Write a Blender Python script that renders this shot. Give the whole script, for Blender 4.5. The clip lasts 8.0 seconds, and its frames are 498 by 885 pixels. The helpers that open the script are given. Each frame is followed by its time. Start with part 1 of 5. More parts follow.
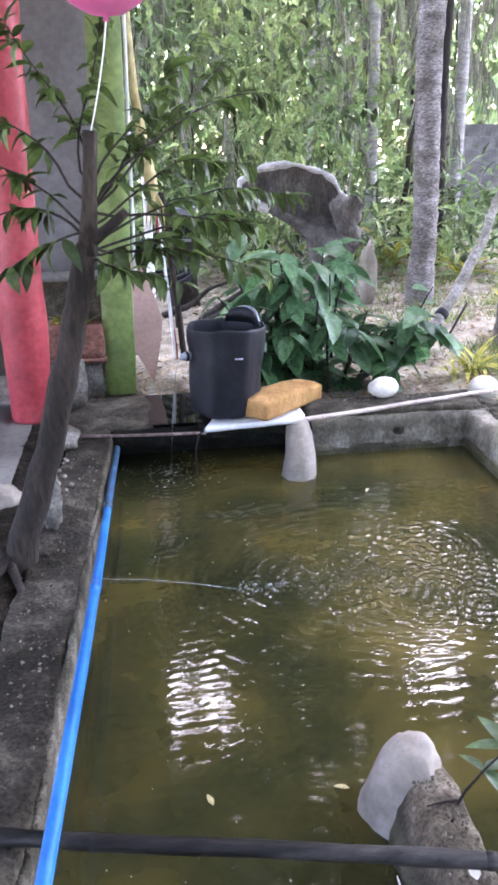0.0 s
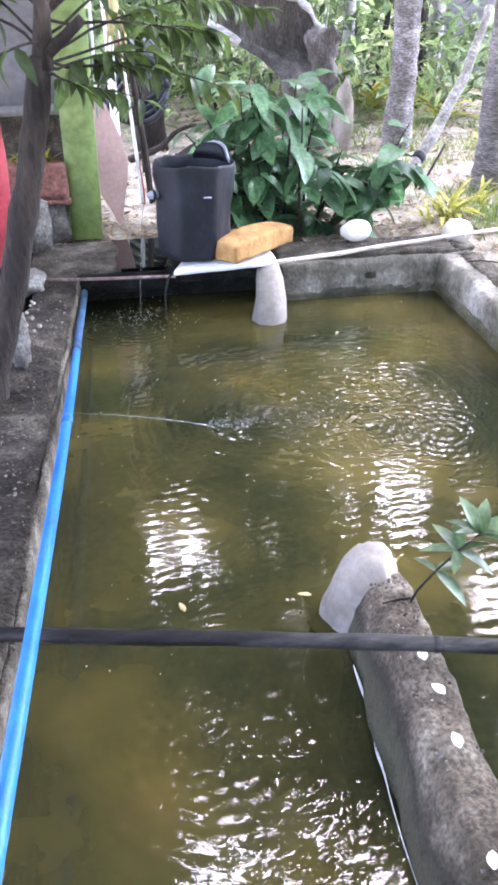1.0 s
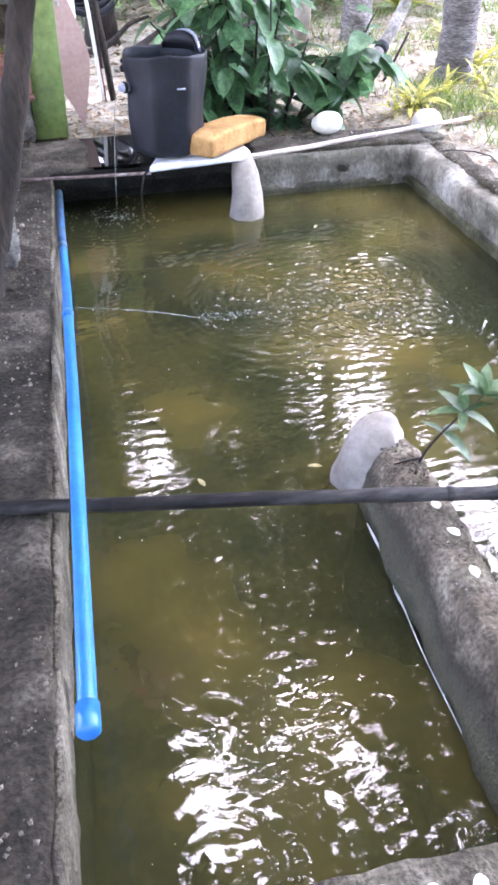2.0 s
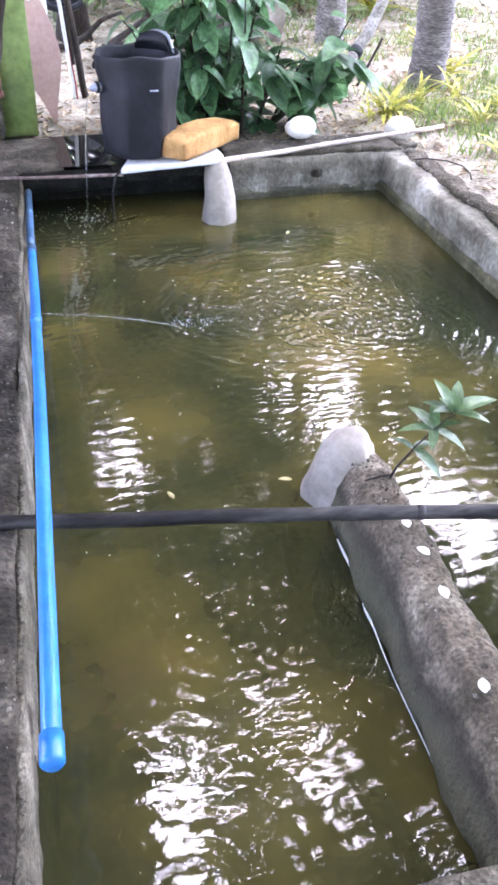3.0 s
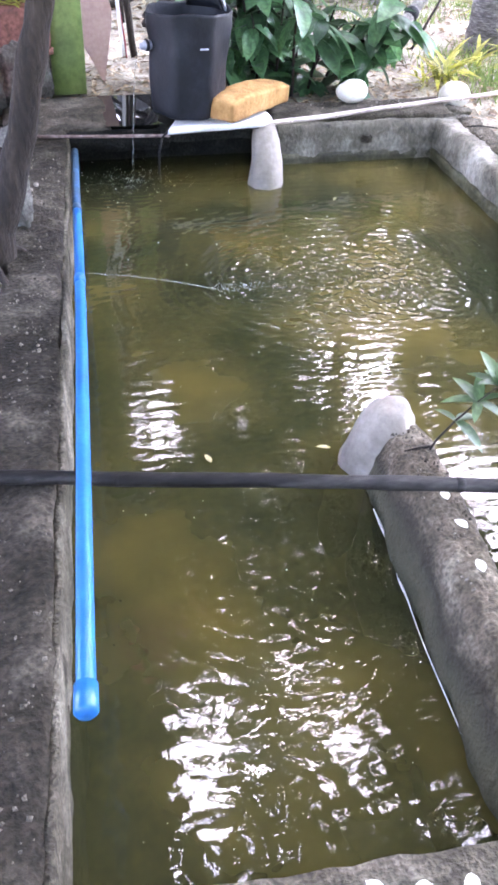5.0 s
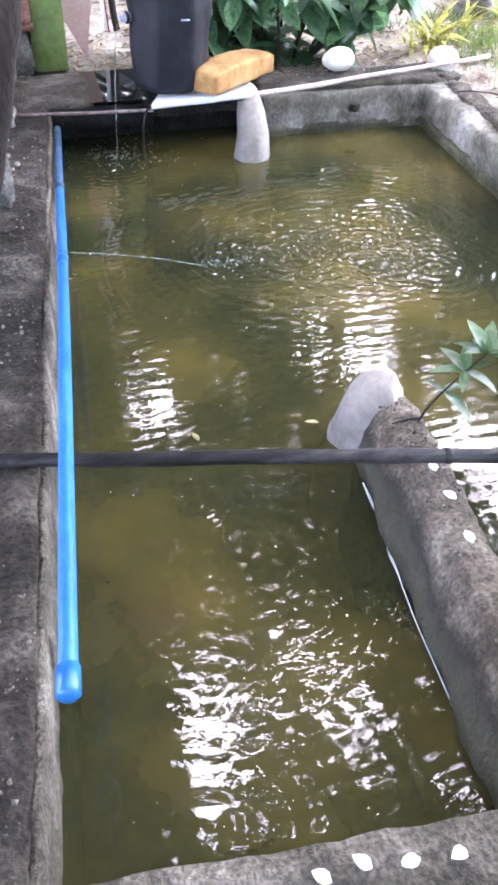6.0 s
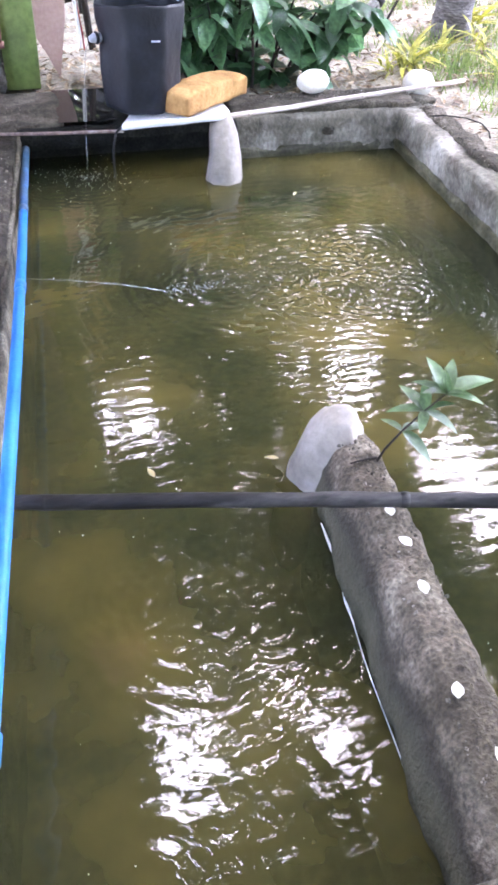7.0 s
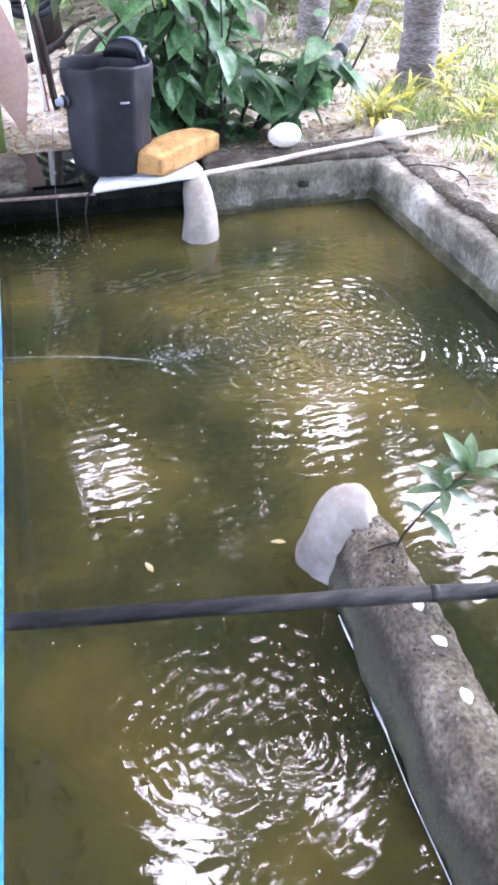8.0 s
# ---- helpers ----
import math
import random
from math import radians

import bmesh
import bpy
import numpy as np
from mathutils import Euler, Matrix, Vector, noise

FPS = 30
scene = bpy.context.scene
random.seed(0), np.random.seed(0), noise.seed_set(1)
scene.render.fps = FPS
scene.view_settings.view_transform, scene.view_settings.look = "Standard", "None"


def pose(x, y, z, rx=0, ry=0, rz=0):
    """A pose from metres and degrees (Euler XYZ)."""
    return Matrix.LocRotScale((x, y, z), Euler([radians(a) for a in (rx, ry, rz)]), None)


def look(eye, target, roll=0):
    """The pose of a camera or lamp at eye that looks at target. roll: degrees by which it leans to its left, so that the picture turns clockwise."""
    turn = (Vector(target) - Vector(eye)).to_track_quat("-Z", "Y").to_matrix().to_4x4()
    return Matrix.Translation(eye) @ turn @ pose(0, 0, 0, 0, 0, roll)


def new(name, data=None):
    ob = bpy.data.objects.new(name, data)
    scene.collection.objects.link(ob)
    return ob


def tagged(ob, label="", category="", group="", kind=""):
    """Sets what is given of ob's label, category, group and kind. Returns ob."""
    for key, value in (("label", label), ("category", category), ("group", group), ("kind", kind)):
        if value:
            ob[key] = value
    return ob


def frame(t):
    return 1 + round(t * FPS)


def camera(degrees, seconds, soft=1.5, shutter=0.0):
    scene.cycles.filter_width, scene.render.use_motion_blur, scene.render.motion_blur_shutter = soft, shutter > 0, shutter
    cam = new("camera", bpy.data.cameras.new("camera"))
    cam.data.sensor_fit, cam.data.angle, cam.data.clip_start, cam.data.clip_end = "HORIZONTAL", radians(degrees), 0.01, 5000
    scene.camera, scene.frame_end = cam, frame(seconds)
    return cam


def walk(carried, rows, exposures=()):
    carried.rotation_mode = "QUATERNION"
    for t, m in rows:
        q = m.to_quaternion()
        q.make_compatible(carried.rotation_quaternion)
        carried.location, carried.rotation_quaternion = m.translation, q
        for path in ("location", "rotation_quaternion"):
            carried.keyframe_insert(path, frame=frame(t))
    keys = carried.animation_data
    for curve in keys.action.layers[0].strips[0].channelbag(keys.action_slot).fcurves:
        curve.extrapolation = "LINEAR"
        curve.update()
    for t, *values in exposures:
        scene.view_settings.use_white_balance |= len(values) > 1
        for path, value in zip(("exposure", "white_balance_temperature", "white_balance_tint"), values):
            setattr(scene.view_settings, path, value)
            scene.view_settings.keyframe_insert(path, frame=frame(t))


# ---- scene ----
cam = camera(35.8, 8.0, soft=3.1, shutter=0.12)
PATH = [
    (0, (0.105, -0.001, 1.546), (0.363, 1.852, 0.841), -1.0),
    (0.2, (0.095, -0.018, 1.543), (0.344, 1.819, 0.792), -0.3),
    (0.3, (0.09, -0.026, 1.541), (0.352, 1.787, 0.739), 0.0),
    (0.5, (0.133, -0.042, 1.491), (0.411, 1.702, 0.553), -0.3),
    (0.7, (0.125, -0.054, 1.477), (0.396, 1.674, 0.507), -0.4),
    (1, (0.113, -0.071, 1.457), (0.408, 1.625, 0.439), -0.5),
    (1.2, (0.051, -0.103, 1.449), (0.416, 1.561, 0.402), -0.5),
    (1.5, (-0.043, -0.152, 1.438), (0.339, 1.449, 0.302), -0.4),
    (1.7, (-0.082, -0.18, 1.427), (0.294, 1.374, 0.225), -0.9),
    (2.8, (-0.076, -0.153, 1.451), (0.38, 1.394, 0.269), 1.5),
    (3, (-0.073, -0.136, 1.455), (0.391, 1.391, 0.25), 1.7),
    (3.5, (-0.068, -0.114, 1.456), (0.388, 1.412, 0.245), 2.1),
    (3.8, (-0.058, -0.127, 1.461), (0.41, 1.398, 0.255), 2.2),
    (4, (-0.051, -0.135, 1.465), (0.433, 1.403, 0.281), 2.3),
    (4.2, (-0.059, -0.138, 1.46), (0.436, 1.4, 0.28), 2.3),
    (4.5, (-0.07, -0.142, 1.452), (0.359, 1.359, 0.201), 2.2),
    (4.7, (-0.085, -0.14, 1.448), (0.299, 1.361, 0.183), 2.1),
    (5.8, (-0.061, -0.134, 1.416), (0.289, 1.364, 0.139), 1.7),
    (6, (-0.04, -0.132, 1.42), (0.313, 1.338, 0.111), 0.2),
    (6.2, (-0.016, -0.118, 1.42), (0.372, 1.347, 0.114), 0.4),
    (6.5, (0.019, -0.097, 1.419), (0.424, 1.361, 0.111), 0.8),
    (7, (0.063, -0.062, 1.434), (0.451, 1.419, 0.147), 1.3),
    (7.2, (0.072, -0.039, 1.423), (0.458, 1.438, 0.13), 1.1),
    (7.5, (0.086, -0.004, 1.406), (0.501, 1.456, 0.103), 0.7),
    (8, (0.043, 0.141, 1.431), (0.511, 1.665, 0.222), -0.2),
]
walk(cam, [(t, look(eye, target, roll)) for t, eye, target, roll in PATH], exposures=[(0.0, 4.58, 6550, 35), (0.5, 5.0, 6550, 35), (1.5, 5.18, 6550, 35), (8.0, 5.18, 6550, 35)])

# ---- light ----
SUN_EL, SUN_AZ = 50.0, 20.0
world = bpy.data.worlds.new("sky")
scene.world = world
world.use_nodes = True
wn = world.node_tree
sky = wn.nodes.new("ShaderNodeTexSky")
sky.sky_type = 'NISHITA'
sky.sun_disc = False
sky.sun_elevation = radians(SUN_EL)
sky.sun_rotation = radians(SUN_AZ)
sky.air_density, sky.dust_density, sky.ozone_density = 1.0, 2.0, 1.5
wn.links.new(sky.outputs[0], wn.nodes["Background"].inputs[0])
wn.nodes["Background"].inputs[1].default_value = 0.11
lamp = bpy.data.lights.new("sun", 'SUN')
lamp.energy, lamp.angle, lamp.color = 4.1, radians(140), (0.715, 0.86, 1.0)
sun = new("sun", lamp)
sun.matrix_world = look((12 * math.sin(radians(SUN_AZ)) * math.cos(radians(SUN_EL)), 12 * math.cos(radians(SUN_AZ)) * math.cos(radians(SUN_EL)), 12 * math.sin(radians(SUN_EL))), (0, 0, 0))


# ---- materials ----
def surface(name, cols, scale=6.0, rough=0.8, bump=0.4, fine=60.0, spec=0.4, stretch=(1, 1, 1), vary=0.12, island=False, metal=0.0, rough_var=0.12, grit=0.35, stain=0.0):
    """Colours mixed at two scales of noise, with fine grain, bump and a little difference from piece to piece."""
    m = bpy.data.materials.new(name)
    m.use_nodes = True
    nt = m.node_tree
    N, L = nt.nodes, nt.links
    b = N["Principled BSDF"]
    co = N.new("ShaderNodeTexCoord")
    mp = N.new("ShaderNodeMapping")
    mp.inputs["Scale"].default_value = stretch
    L.new(co.outputs["Object"], mp.inputs[0])
    big = N.new("ShaderNodeTexNoise")
    big.inputs["Scale"].default_value = scale
    big.inputs["Detail"].default_value = 6
    big.inputs["Roughness"].default_value = 0.65
    small = N.new("ShaderNodeTexNoise")
    small.inputs["Scale"].default_value = fine
    small.inputs["Detail"].default_value = 4
    L.new(mp.outputs[0], big.inputs[0])
    L.new(mp.outputs[0], small.inputs[0])
    ramp = N.new("ShaderNodeValToRGB")
    e = ramp.color_ramp.elements
    while len(e) < len(cols):
        e.new(0.5)
    for i, c in enumerate(cols):
        e[i].position = 0.3 + 0.4 * i / max(1, len(cols) - 1)
        e[i].color = (*c, 1)
    L.new(big.outputs[0], ramp.inputs[0])
    mix = N.new("ShaderNodeMix")
    mix.data_type, mix.blend_type = 'RGBA', 'OVERLAY'
    mix.inputs[0].default_value = grit
    L.new(ramp.outputs[0], mix.inputs[6])
    crisp = N.new("ShaderNodeMapRange")
    crisp.inputs["From Min"].default_value, crisp.inputs["From Max"].default_value = 0.33, 0.67
    L.new(small.outputs[0], crisp.inputs[0])
    L.new(crisp.outputs[0], mix.inputs[7])
    hsv = N.new("ShaderNodeHueSaturation")
    rnd = N.new("ShaderNodeNewGeometry" if island else "ShaderNodeObjectInfo")
    mr = N.new("ShaderNodeMapRange")
    mr.inputs["To Min"].default_value, mr.inputs["To Max"].default_value = 1 - vary * 2, 1 + vary * 2
    L.new(rnd.outputs["Random Per Island" if island else "Random"], mr.inputs[0])
    L.new(mr.outputs[0], hsv.inputs["Value"])
    if stain:
        wide = N.new("ShaderNodeTexNoise")
        wide.inputs["Scale"].default_value, wide.inputs["Detail"].default_value = 2.3, 8
        wide.inputs["Roughness"].default_value, wide.inputs["Distortion"].default_value = 0.7, 0.6
        L.new(co.outputs["Object"], wide.inputs[0])
        sr = N.new("ShaderNodeValToRGB")
        sr.color_ramp.elements[0].position, sr.color_ramp.elements[0].color = 0.40, (1 - stain, 1 - stain, (1 - stain) * 0.9, 1)
        sr.color_ramp.elements[1].position, sr.color_ramp.elements[1].color = 0.58, (1, 1, 1, 1)
        L.new(wide.outputs[0], sr.inputs[0])
        mul = N.new("ShaderNodeMix")
        mul.data_type, mul.blend_type = 'RGBA', 'MULTIPLY'
        mul.inputs[0].default_value = 1.0
        L.new(mix.outputs[2], mul.inputs[6])
        L.new(sr.outputs[0], mul.inputs[7])
        L.new(mul.outputs[2], hsv.inputs["Color"])
    else:
        L.new(mix.outputs[2], hsv.inputs["Color"])
    L.new(hsv.outputs[0], b.inputs["Base Color"])
    rr = N.new("ShaderNodeMapRange")
    rr.inputs["To Min"].default_value, rr.inputs["To Max"].default_value = max(0.02, rough - rough_var), min(1, rough + rough_var)
    L.new(big.outputs[0], rr.inputs[0])
    L.new(rr.outputs[0], b.inputs["Roughness"])
    b.inputs["Specular IOR Level"].default_value = spec
    b.inputs["Metallic"].default_value = metal
    add = N.new("ShaderNodeMath")
    add.operation = 'MULTIPLY_ADD'
    add.inputs[1].default_value = 0.5
    L.new(small.outputs[0], add.inputs[0])
    L.new(big.outputs[0], add.inputs[2])
    bp = N.new("ShaderNodeBump")
    bp.inputs["Strength"].default_value = bump
    bp.inputs["Distance"].default_value = 0.02
    L.new(add.outputs[0], bp.inputs["Height"])
    L.new(bp.outputs[0], b.inputs["Normal"])
    return m


def leafy(name, cols, rough=0.4, through_light=0.35, island=False, vary=0.2, scale=9.0):
    m = surface(name, cols, scale=scale, rough=rough, bump=0.15, fine=40, spec=0.5, vary=vary, island=island)
    nt = m.node_tree
    b = nt.nodes["Principled BSDF"]
    out = nt.nodes["Material Output"]
    tr = nt.nodes.new("ShaderNodeBsdfTranslucent")
    mx = nt.nodes.new("ShaderNodeMixShader")
    mx.inputs[0].default_value = through_light
    src = b.inputs["Base Color"].links[0].from_socket
    nt.links.new(src, tr.inputs[0])
    nt.links.new(b.outputs[0], mx.inputs[1])
    nt.links.new(tr.outputs[0], mx.inputs[2])
    nt.links.new(mx.outputs[0], out.inputs[0])
    return m


def pond_water():
    m = bpy.data.materials.new("murky_water")
    m.use_nodes = True
    nt = m.node_tree
    N, L = nt.nodes, nt.links
    N.remove(N["Principled BSDF"])
    out = N["Material Output"]
    co = N.new("ShaderNodeTexCoord")
    n1 = N.new("ShaderNodeTexNoise")
    n1.inputs["Scale"].default_value, n1.inputs["Detail"].default_value = 1.5, 5
    ramp = N.new("ShaderNodeValToRGB")
    ramp.color_ramp.interpolation = 'B_SPLINE'
    e = ramp.color_ramp.elements
    e[0].position, e[0].color = 0.36, (0.017, 0.021, 0.0095, 1)
    e[1].position, e[1].color = 0.66, (0.105, 0.080, 0.021, 1)
    e.new(0.5).color = (0.040, 0.039, 0.0145, 1)
    dif = N.new("ShaderNodeBsdfDiffuse")
    tra = N.new("ShaderNodeBsdfTransparent")
    tra.inputs[0].default_value = (0.55, 0.50, 0.22, 1)
    body = N.new("ShaderNodeMixShader")
    body.inputs[0].default_value = 0.84
    glo = N.new("ShaderNodeBsdfGlossy")
    glo.inputs["Roughness"].default_value = 0.02
    fr = N.new("ShaderNodeFresnel")
    fr.inputs["IOR"].default_value = 1.315
    n2 = N.new("ShaderNodeTexNoise")
    n2.inputs["Scale"].default_value, n2.inputs["Detail"].default_value = 38, 3
    bp = N.new("ShaderNodeBump")
    bp.inputs["Strength"].default_value, bp.inputs["Distance"].default_value = 0.03, 0.008
    fin = N.new("ShaderNodeMixShader")
    L.new(co.outputs["Object"], n1.inputs[0])
    L.new(co.outputs["Object"], n2.inputs[0])
    L.new(n1.outputs[0], ramp.inputs[0])
    L.new(ramp.outputs[0], dif.inputs[0])
    L.new(tra.outputs[0], body.inputs[1])
    L.new(dif.outputs[0], body.inputs[2])
    L.new(n2.outputs[0], bp.inputs["Height"])
    L.new(bp.outputs[0], glo.inputs["Normal"])
    L.new(bp.outputs[0], fr.inputs["Normal"])
    L.new(fr.outputs[0], fin.inputs[0])
    L.new(body.outputs[0], fin.inputs[1])
    L.new(glo.outputs[0], fin.inputs[2])
    L.new(fin.outputs[0], out.inputs[0])
    return m


M_WATER = pond_water()
M_DARKWATER = bpy.data.materials.new("dark_water")
M_DARKWATER.use_nodes = True
M_DARKWATER.node_tree.nodes["Principled BSDF"].inputs["Base Color"].default_value = (0.012, 0.012, 0.010, 1)
M_DARKWATER.node_tree.nodes["Principled BSDF"].inputs["Roughness"].default_value = 0.03
M_DARKWATER.node_tree.nodes["Principled BSDF"].inputs["IOR"].default_value = 1.33
M_CONC = surface("weathered_concrete", [(0.036, 0.031, 0.022), (0.108, 0.094, 0.070), (0.25, 0.222, 0.175)], scale=8, fine=110, bump=1.0, rough=0.88, grit=0.42, spec=0.2, stain=0.55)
M_WALLFACE = surface("stained_render", [(0.10, 0.088, 0.068), (0.23, 0.205, 0.165), (0.38, 0.35, 0.30)], scale=5, fine=60, bump=0.5, rough=0.85, stretch=(1, 1, 0.75), grit=0.25, spec=0.2, stain=0.6)
M_MOSS = surface("mossy_concrete", [(0.035, 0.029, 0.020), (0.090, 0.075, 0.054), (0.19, 0.165, 0.13)], scale=10, fine=90, bump=1.0, rough=0.92, grit=0.4, spec=0.2, stain=0.5)
# near-black colour that paints in the deep shade below board and ledge
M_LEDGESHADE = surface("painted_ledge_shade", [(0.005, 0.005, 0.004), (0.010, 0.010, 0.008), (0.022, 0.022, 0.018)], scale=9, fine=80, bump=0.8, rough=0.8, grit=0.4, spec=0.1)
M_KERB = surface("kerb_concrete", [(0.021, 0.017, 0.012), (0.056, 0.046, 0.034), (0.17, 0.146, 0.112)], scale=7, fine=80, bump=1.0, rough=0.9, grit=0.45, spec=0.2, stain=0.5)
M_WET = surface("wet_algae_face", [(0.032, 0.030, 0.014), (0.072, 0.065, 0.035), (0.165, 0.152, 0.105)], scale=7, fine=50, bump=0.5, rough=0.6, grit=0.25, stain=0.45, spec=0.25, stretch=(1, 0.8, 1.2))
M_DIVIDER = surface("divider_concrete", [(0.045, 0.036, 0.025), (0.118, 0.096, 0.070), (0.25, 0.215, 0.165)], scale=9, fine=100, bump=1.0, rough=0.88, grit=0.42, spec=0.2, stain=0.5)


def flank_zones(m):
    """Height zones on the flanks: a green-black algae tide line, a grey-olive belt and a dark ragged upper edge."""
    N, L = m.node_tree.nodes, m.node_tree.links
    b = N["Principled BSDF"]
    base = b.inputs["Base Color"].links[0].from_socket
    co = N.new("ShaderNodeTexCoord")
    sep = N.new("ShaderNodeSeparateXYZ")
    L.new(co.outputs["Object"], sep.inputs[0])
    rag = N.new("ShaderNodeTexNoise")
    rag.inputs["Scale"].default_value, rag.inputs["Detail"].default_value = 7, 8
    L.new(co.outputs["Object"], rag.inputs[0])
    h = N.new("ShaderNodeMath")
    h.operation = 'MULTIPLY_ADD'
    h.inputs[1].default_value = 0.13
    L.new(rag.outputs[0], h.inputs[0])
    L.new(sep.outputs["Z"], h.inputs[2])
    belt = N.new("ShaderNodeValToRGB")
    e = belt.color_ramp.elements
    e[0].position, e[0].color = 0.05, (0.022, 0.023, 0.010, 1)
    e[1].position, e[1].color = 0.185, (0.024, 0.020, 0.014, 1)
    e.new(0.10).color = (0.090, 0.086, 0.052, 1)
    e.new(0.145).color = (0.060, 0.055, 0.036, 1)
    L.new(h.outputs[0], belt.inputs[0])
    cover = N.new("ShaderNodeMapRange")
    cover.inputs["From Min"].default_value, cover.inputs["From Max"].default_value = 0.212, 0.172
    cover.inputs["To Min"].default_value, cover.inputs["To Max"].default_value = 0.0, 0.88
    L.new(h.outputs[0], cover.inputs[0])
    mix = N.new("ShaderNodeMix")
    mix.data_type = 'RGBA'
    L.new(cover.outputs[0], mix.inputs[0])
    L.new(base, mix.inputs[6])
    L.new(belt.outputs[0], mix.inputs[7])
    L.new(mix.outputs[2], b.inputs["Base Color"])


flank_zones(M_DIVIDER)
M_BED = surface("algae_bed", [(0.05, 0.05, 0.012), (0.16, 0.12, 0.025), (0.26, 0.19, 0.05)], scale=3, fine=30, bump=0.3)
M_EARTH = surface("leafy_earth", [(0.115, 0.096, 0.072), (0.26, 0.226, 0.175), (0.42, 0.385, 0.31)], scale=5, fine=55, bump=1.0, rough=0.95, grit=0.35, spec=0.1)
M_FLOOR = surface("grey_floor", [(0.10, 0.095, 0.085), (0.14, 0.134, 0.12), (0.175, 0.168, 0.15)], scale=3, fine=40, bump=0.15, rough=0.7, grit=0.15)
M_PLASTER = surface("grey_plaster", [(0.105, 0.10, 0.10), (0.135, 0.13, 0.13), (0.165, 0.16, 0.16)], scale=2, fine=30, bump=0.15, rough=0.8, grit=0.12)
M_RED = surface("red_paint", [(0.22, 0.020, 0.028), (0.34, 0.038, 0.047), (0.42, 0.075, 0.083)], scale=5, fine=35, bump=0.2, rough=0.5, grit=0.15)
M_GREEN = surface("green_paint", [(0.075, 0.115, 0.032), (0.125, 0.185, 0.052), (0.19, 0.255, 0.08)], scale=5, fine=30, bump=0.2, rough=0.55, grit=0.15)
M_WHITE = surface("white_paint", [(0.66, 0.65, 0.64), (0.80, 0.80, 0.79), (0.86, 0.86, 0.85)], scale=6, fine=50, bump=0.15, rough=0.5, grit=0.12)
M_STONE = surface("pale_stone", [(0.19, 0.160, 0.134), (0.31, 0.266, 0.228), (0.42, 0.368, 0.322)], scale=5, fine=45, bump=0.3, rough=0.75, grit=0.09, stain=0.22)
M_EGG = surface("white_stone", [(0.54, 0.49, 0.41), (0.66, 0.615, 0.53), (0.74, 0.70, 0.62)], scale=9, fine=60, bump=0.12, rough=0.55, grit=0.1)
M_ROCK = surface("grey_rock", [(0.06, 0.056, 0.044), (0.135, 0.125, 0.105), (0.25, 0.24, 0.21)], scale=9, fine=60, bump=0.8, rough=0.85, grit=0.4)
M_BUCKET = surface("black_plastic", [(0.003, 0.0037, 0.0054), (0.006, 0.0074, 0.0108), (0.0135, 0.016, 0.022)], scale=6, fine=50, bump=0.2, rough=0.55, spec=0.3, rough_var=0.15, grit=0.12)
M_GREYPL = surface("grey_plastic", [(0.16, 0.17, 0.20), (0.26, 0.28, 0.33), (0.34, 0.36, 0.42)], scale=6, fine=50, bump=0.1, rough=0.4, grit=0.1)
M_BRICK = surface("ochre_block", [(0.24, 0.12, 0.045), (0.38, 0.205, 0.078), (0.48, 0.28, 0.12)], scale=8, fine=60, bump=0.5, rough=0.88, grit=0.09, stain=0.32, spec=0.2)
M_BLUE = surface("blue_plastic", [(0.004, 0.095, 0.30), (0.006, 0.125, 0.37), (0.014, 0.17, 0.44)], scale=5, fine=60, bump=0.05, rough=0.35, grit=0.06)
M_BLUEOLD = surface("old_blue_plastic", [(0.02, 0.05, 0.08), (0.025, 0.09, 0.19), (0.07, 0.17, 0.28)], scale=9, fine=60, bump=0.1, rough=0.5, grit=0.2, stain=0.4)
M_PIPEDARK = surface("dark_pole", [(0.004, 0.0037, 0.0035), (0.010, 0.009, 0.0085), (0.05, 0.046, 0.042)], scale=12, fine=60, bump=0.4, rough=0.6, spec=0.2, stretch=(0.25, 1, 1))
M_PALEPOLE = surface("pale_bamboo", [(0.40, 0.31, 0.255), (0.56, 0.46, 0.40), (0.68, 0.59, 0.53)], scale=8, fine=50, bump=0.2, rough=0.55, stretch=(0.3, 1, 1), grit=0.15)
M_BARK = surface("dark_bark", [(0.009, 0.0062, 0.0046), (0.022, 0.0155, 0.011), (0.05, 0.036, 0.027)], scale=14, fine=70, bump=0.9, rough=0.9, stretch=(1, 1, 0.3))
M_PALM = surface("palm_bark", [(0.15, 0.132, 0.125), (0.30, 0.27, 0.268), (0.47, 0.435, 0.435)], scale=5, fine=40, bump=0.9, rough=0.9, stretch=(0.9, 0.9, 2.6), grit=0.5, stain=0.5)
M_PALMDARK = surface("old_palm_bark", [(0.075, 0.064, 0.064), (0.15, 0.132, 0.135), (0.26, 0.235, 0.24)], scale=5, fine=40, bump=0.9, rough=0.9, stretch=(0.7, 0.7, 3.0), grit=0.45, stain=0.4)
M_LOG = surface("mottled_log", [(0.14, 0.125, 0.11), (0.32, 0.295, 0.27), (0.50, 0.475, 0.44)], scale=9, fine=50, bump=0.6, rough=0.88, grit=0.4, stain=0.5)
M_STUMP = surface("dead_wood", [(0.05, 0.043, 0.038), (0.12, 0.105, 0.095), (0.23, 0.21, 0.195)], scale=5, fine=45, bump=0.8, rough=0.9, stretch=(1.6, 1.6, 0.5))
M_PALMPALE = surface("pale_bark", [(0.25, 0.235, 0.23), (0.42, 0.395, 0.385), (0.58, 0.555, 0.54)], scale=5, fine=40, bump=0.5, rough=0.85, stretch=(0.6, 0.6, 3.5), grit=0.3)
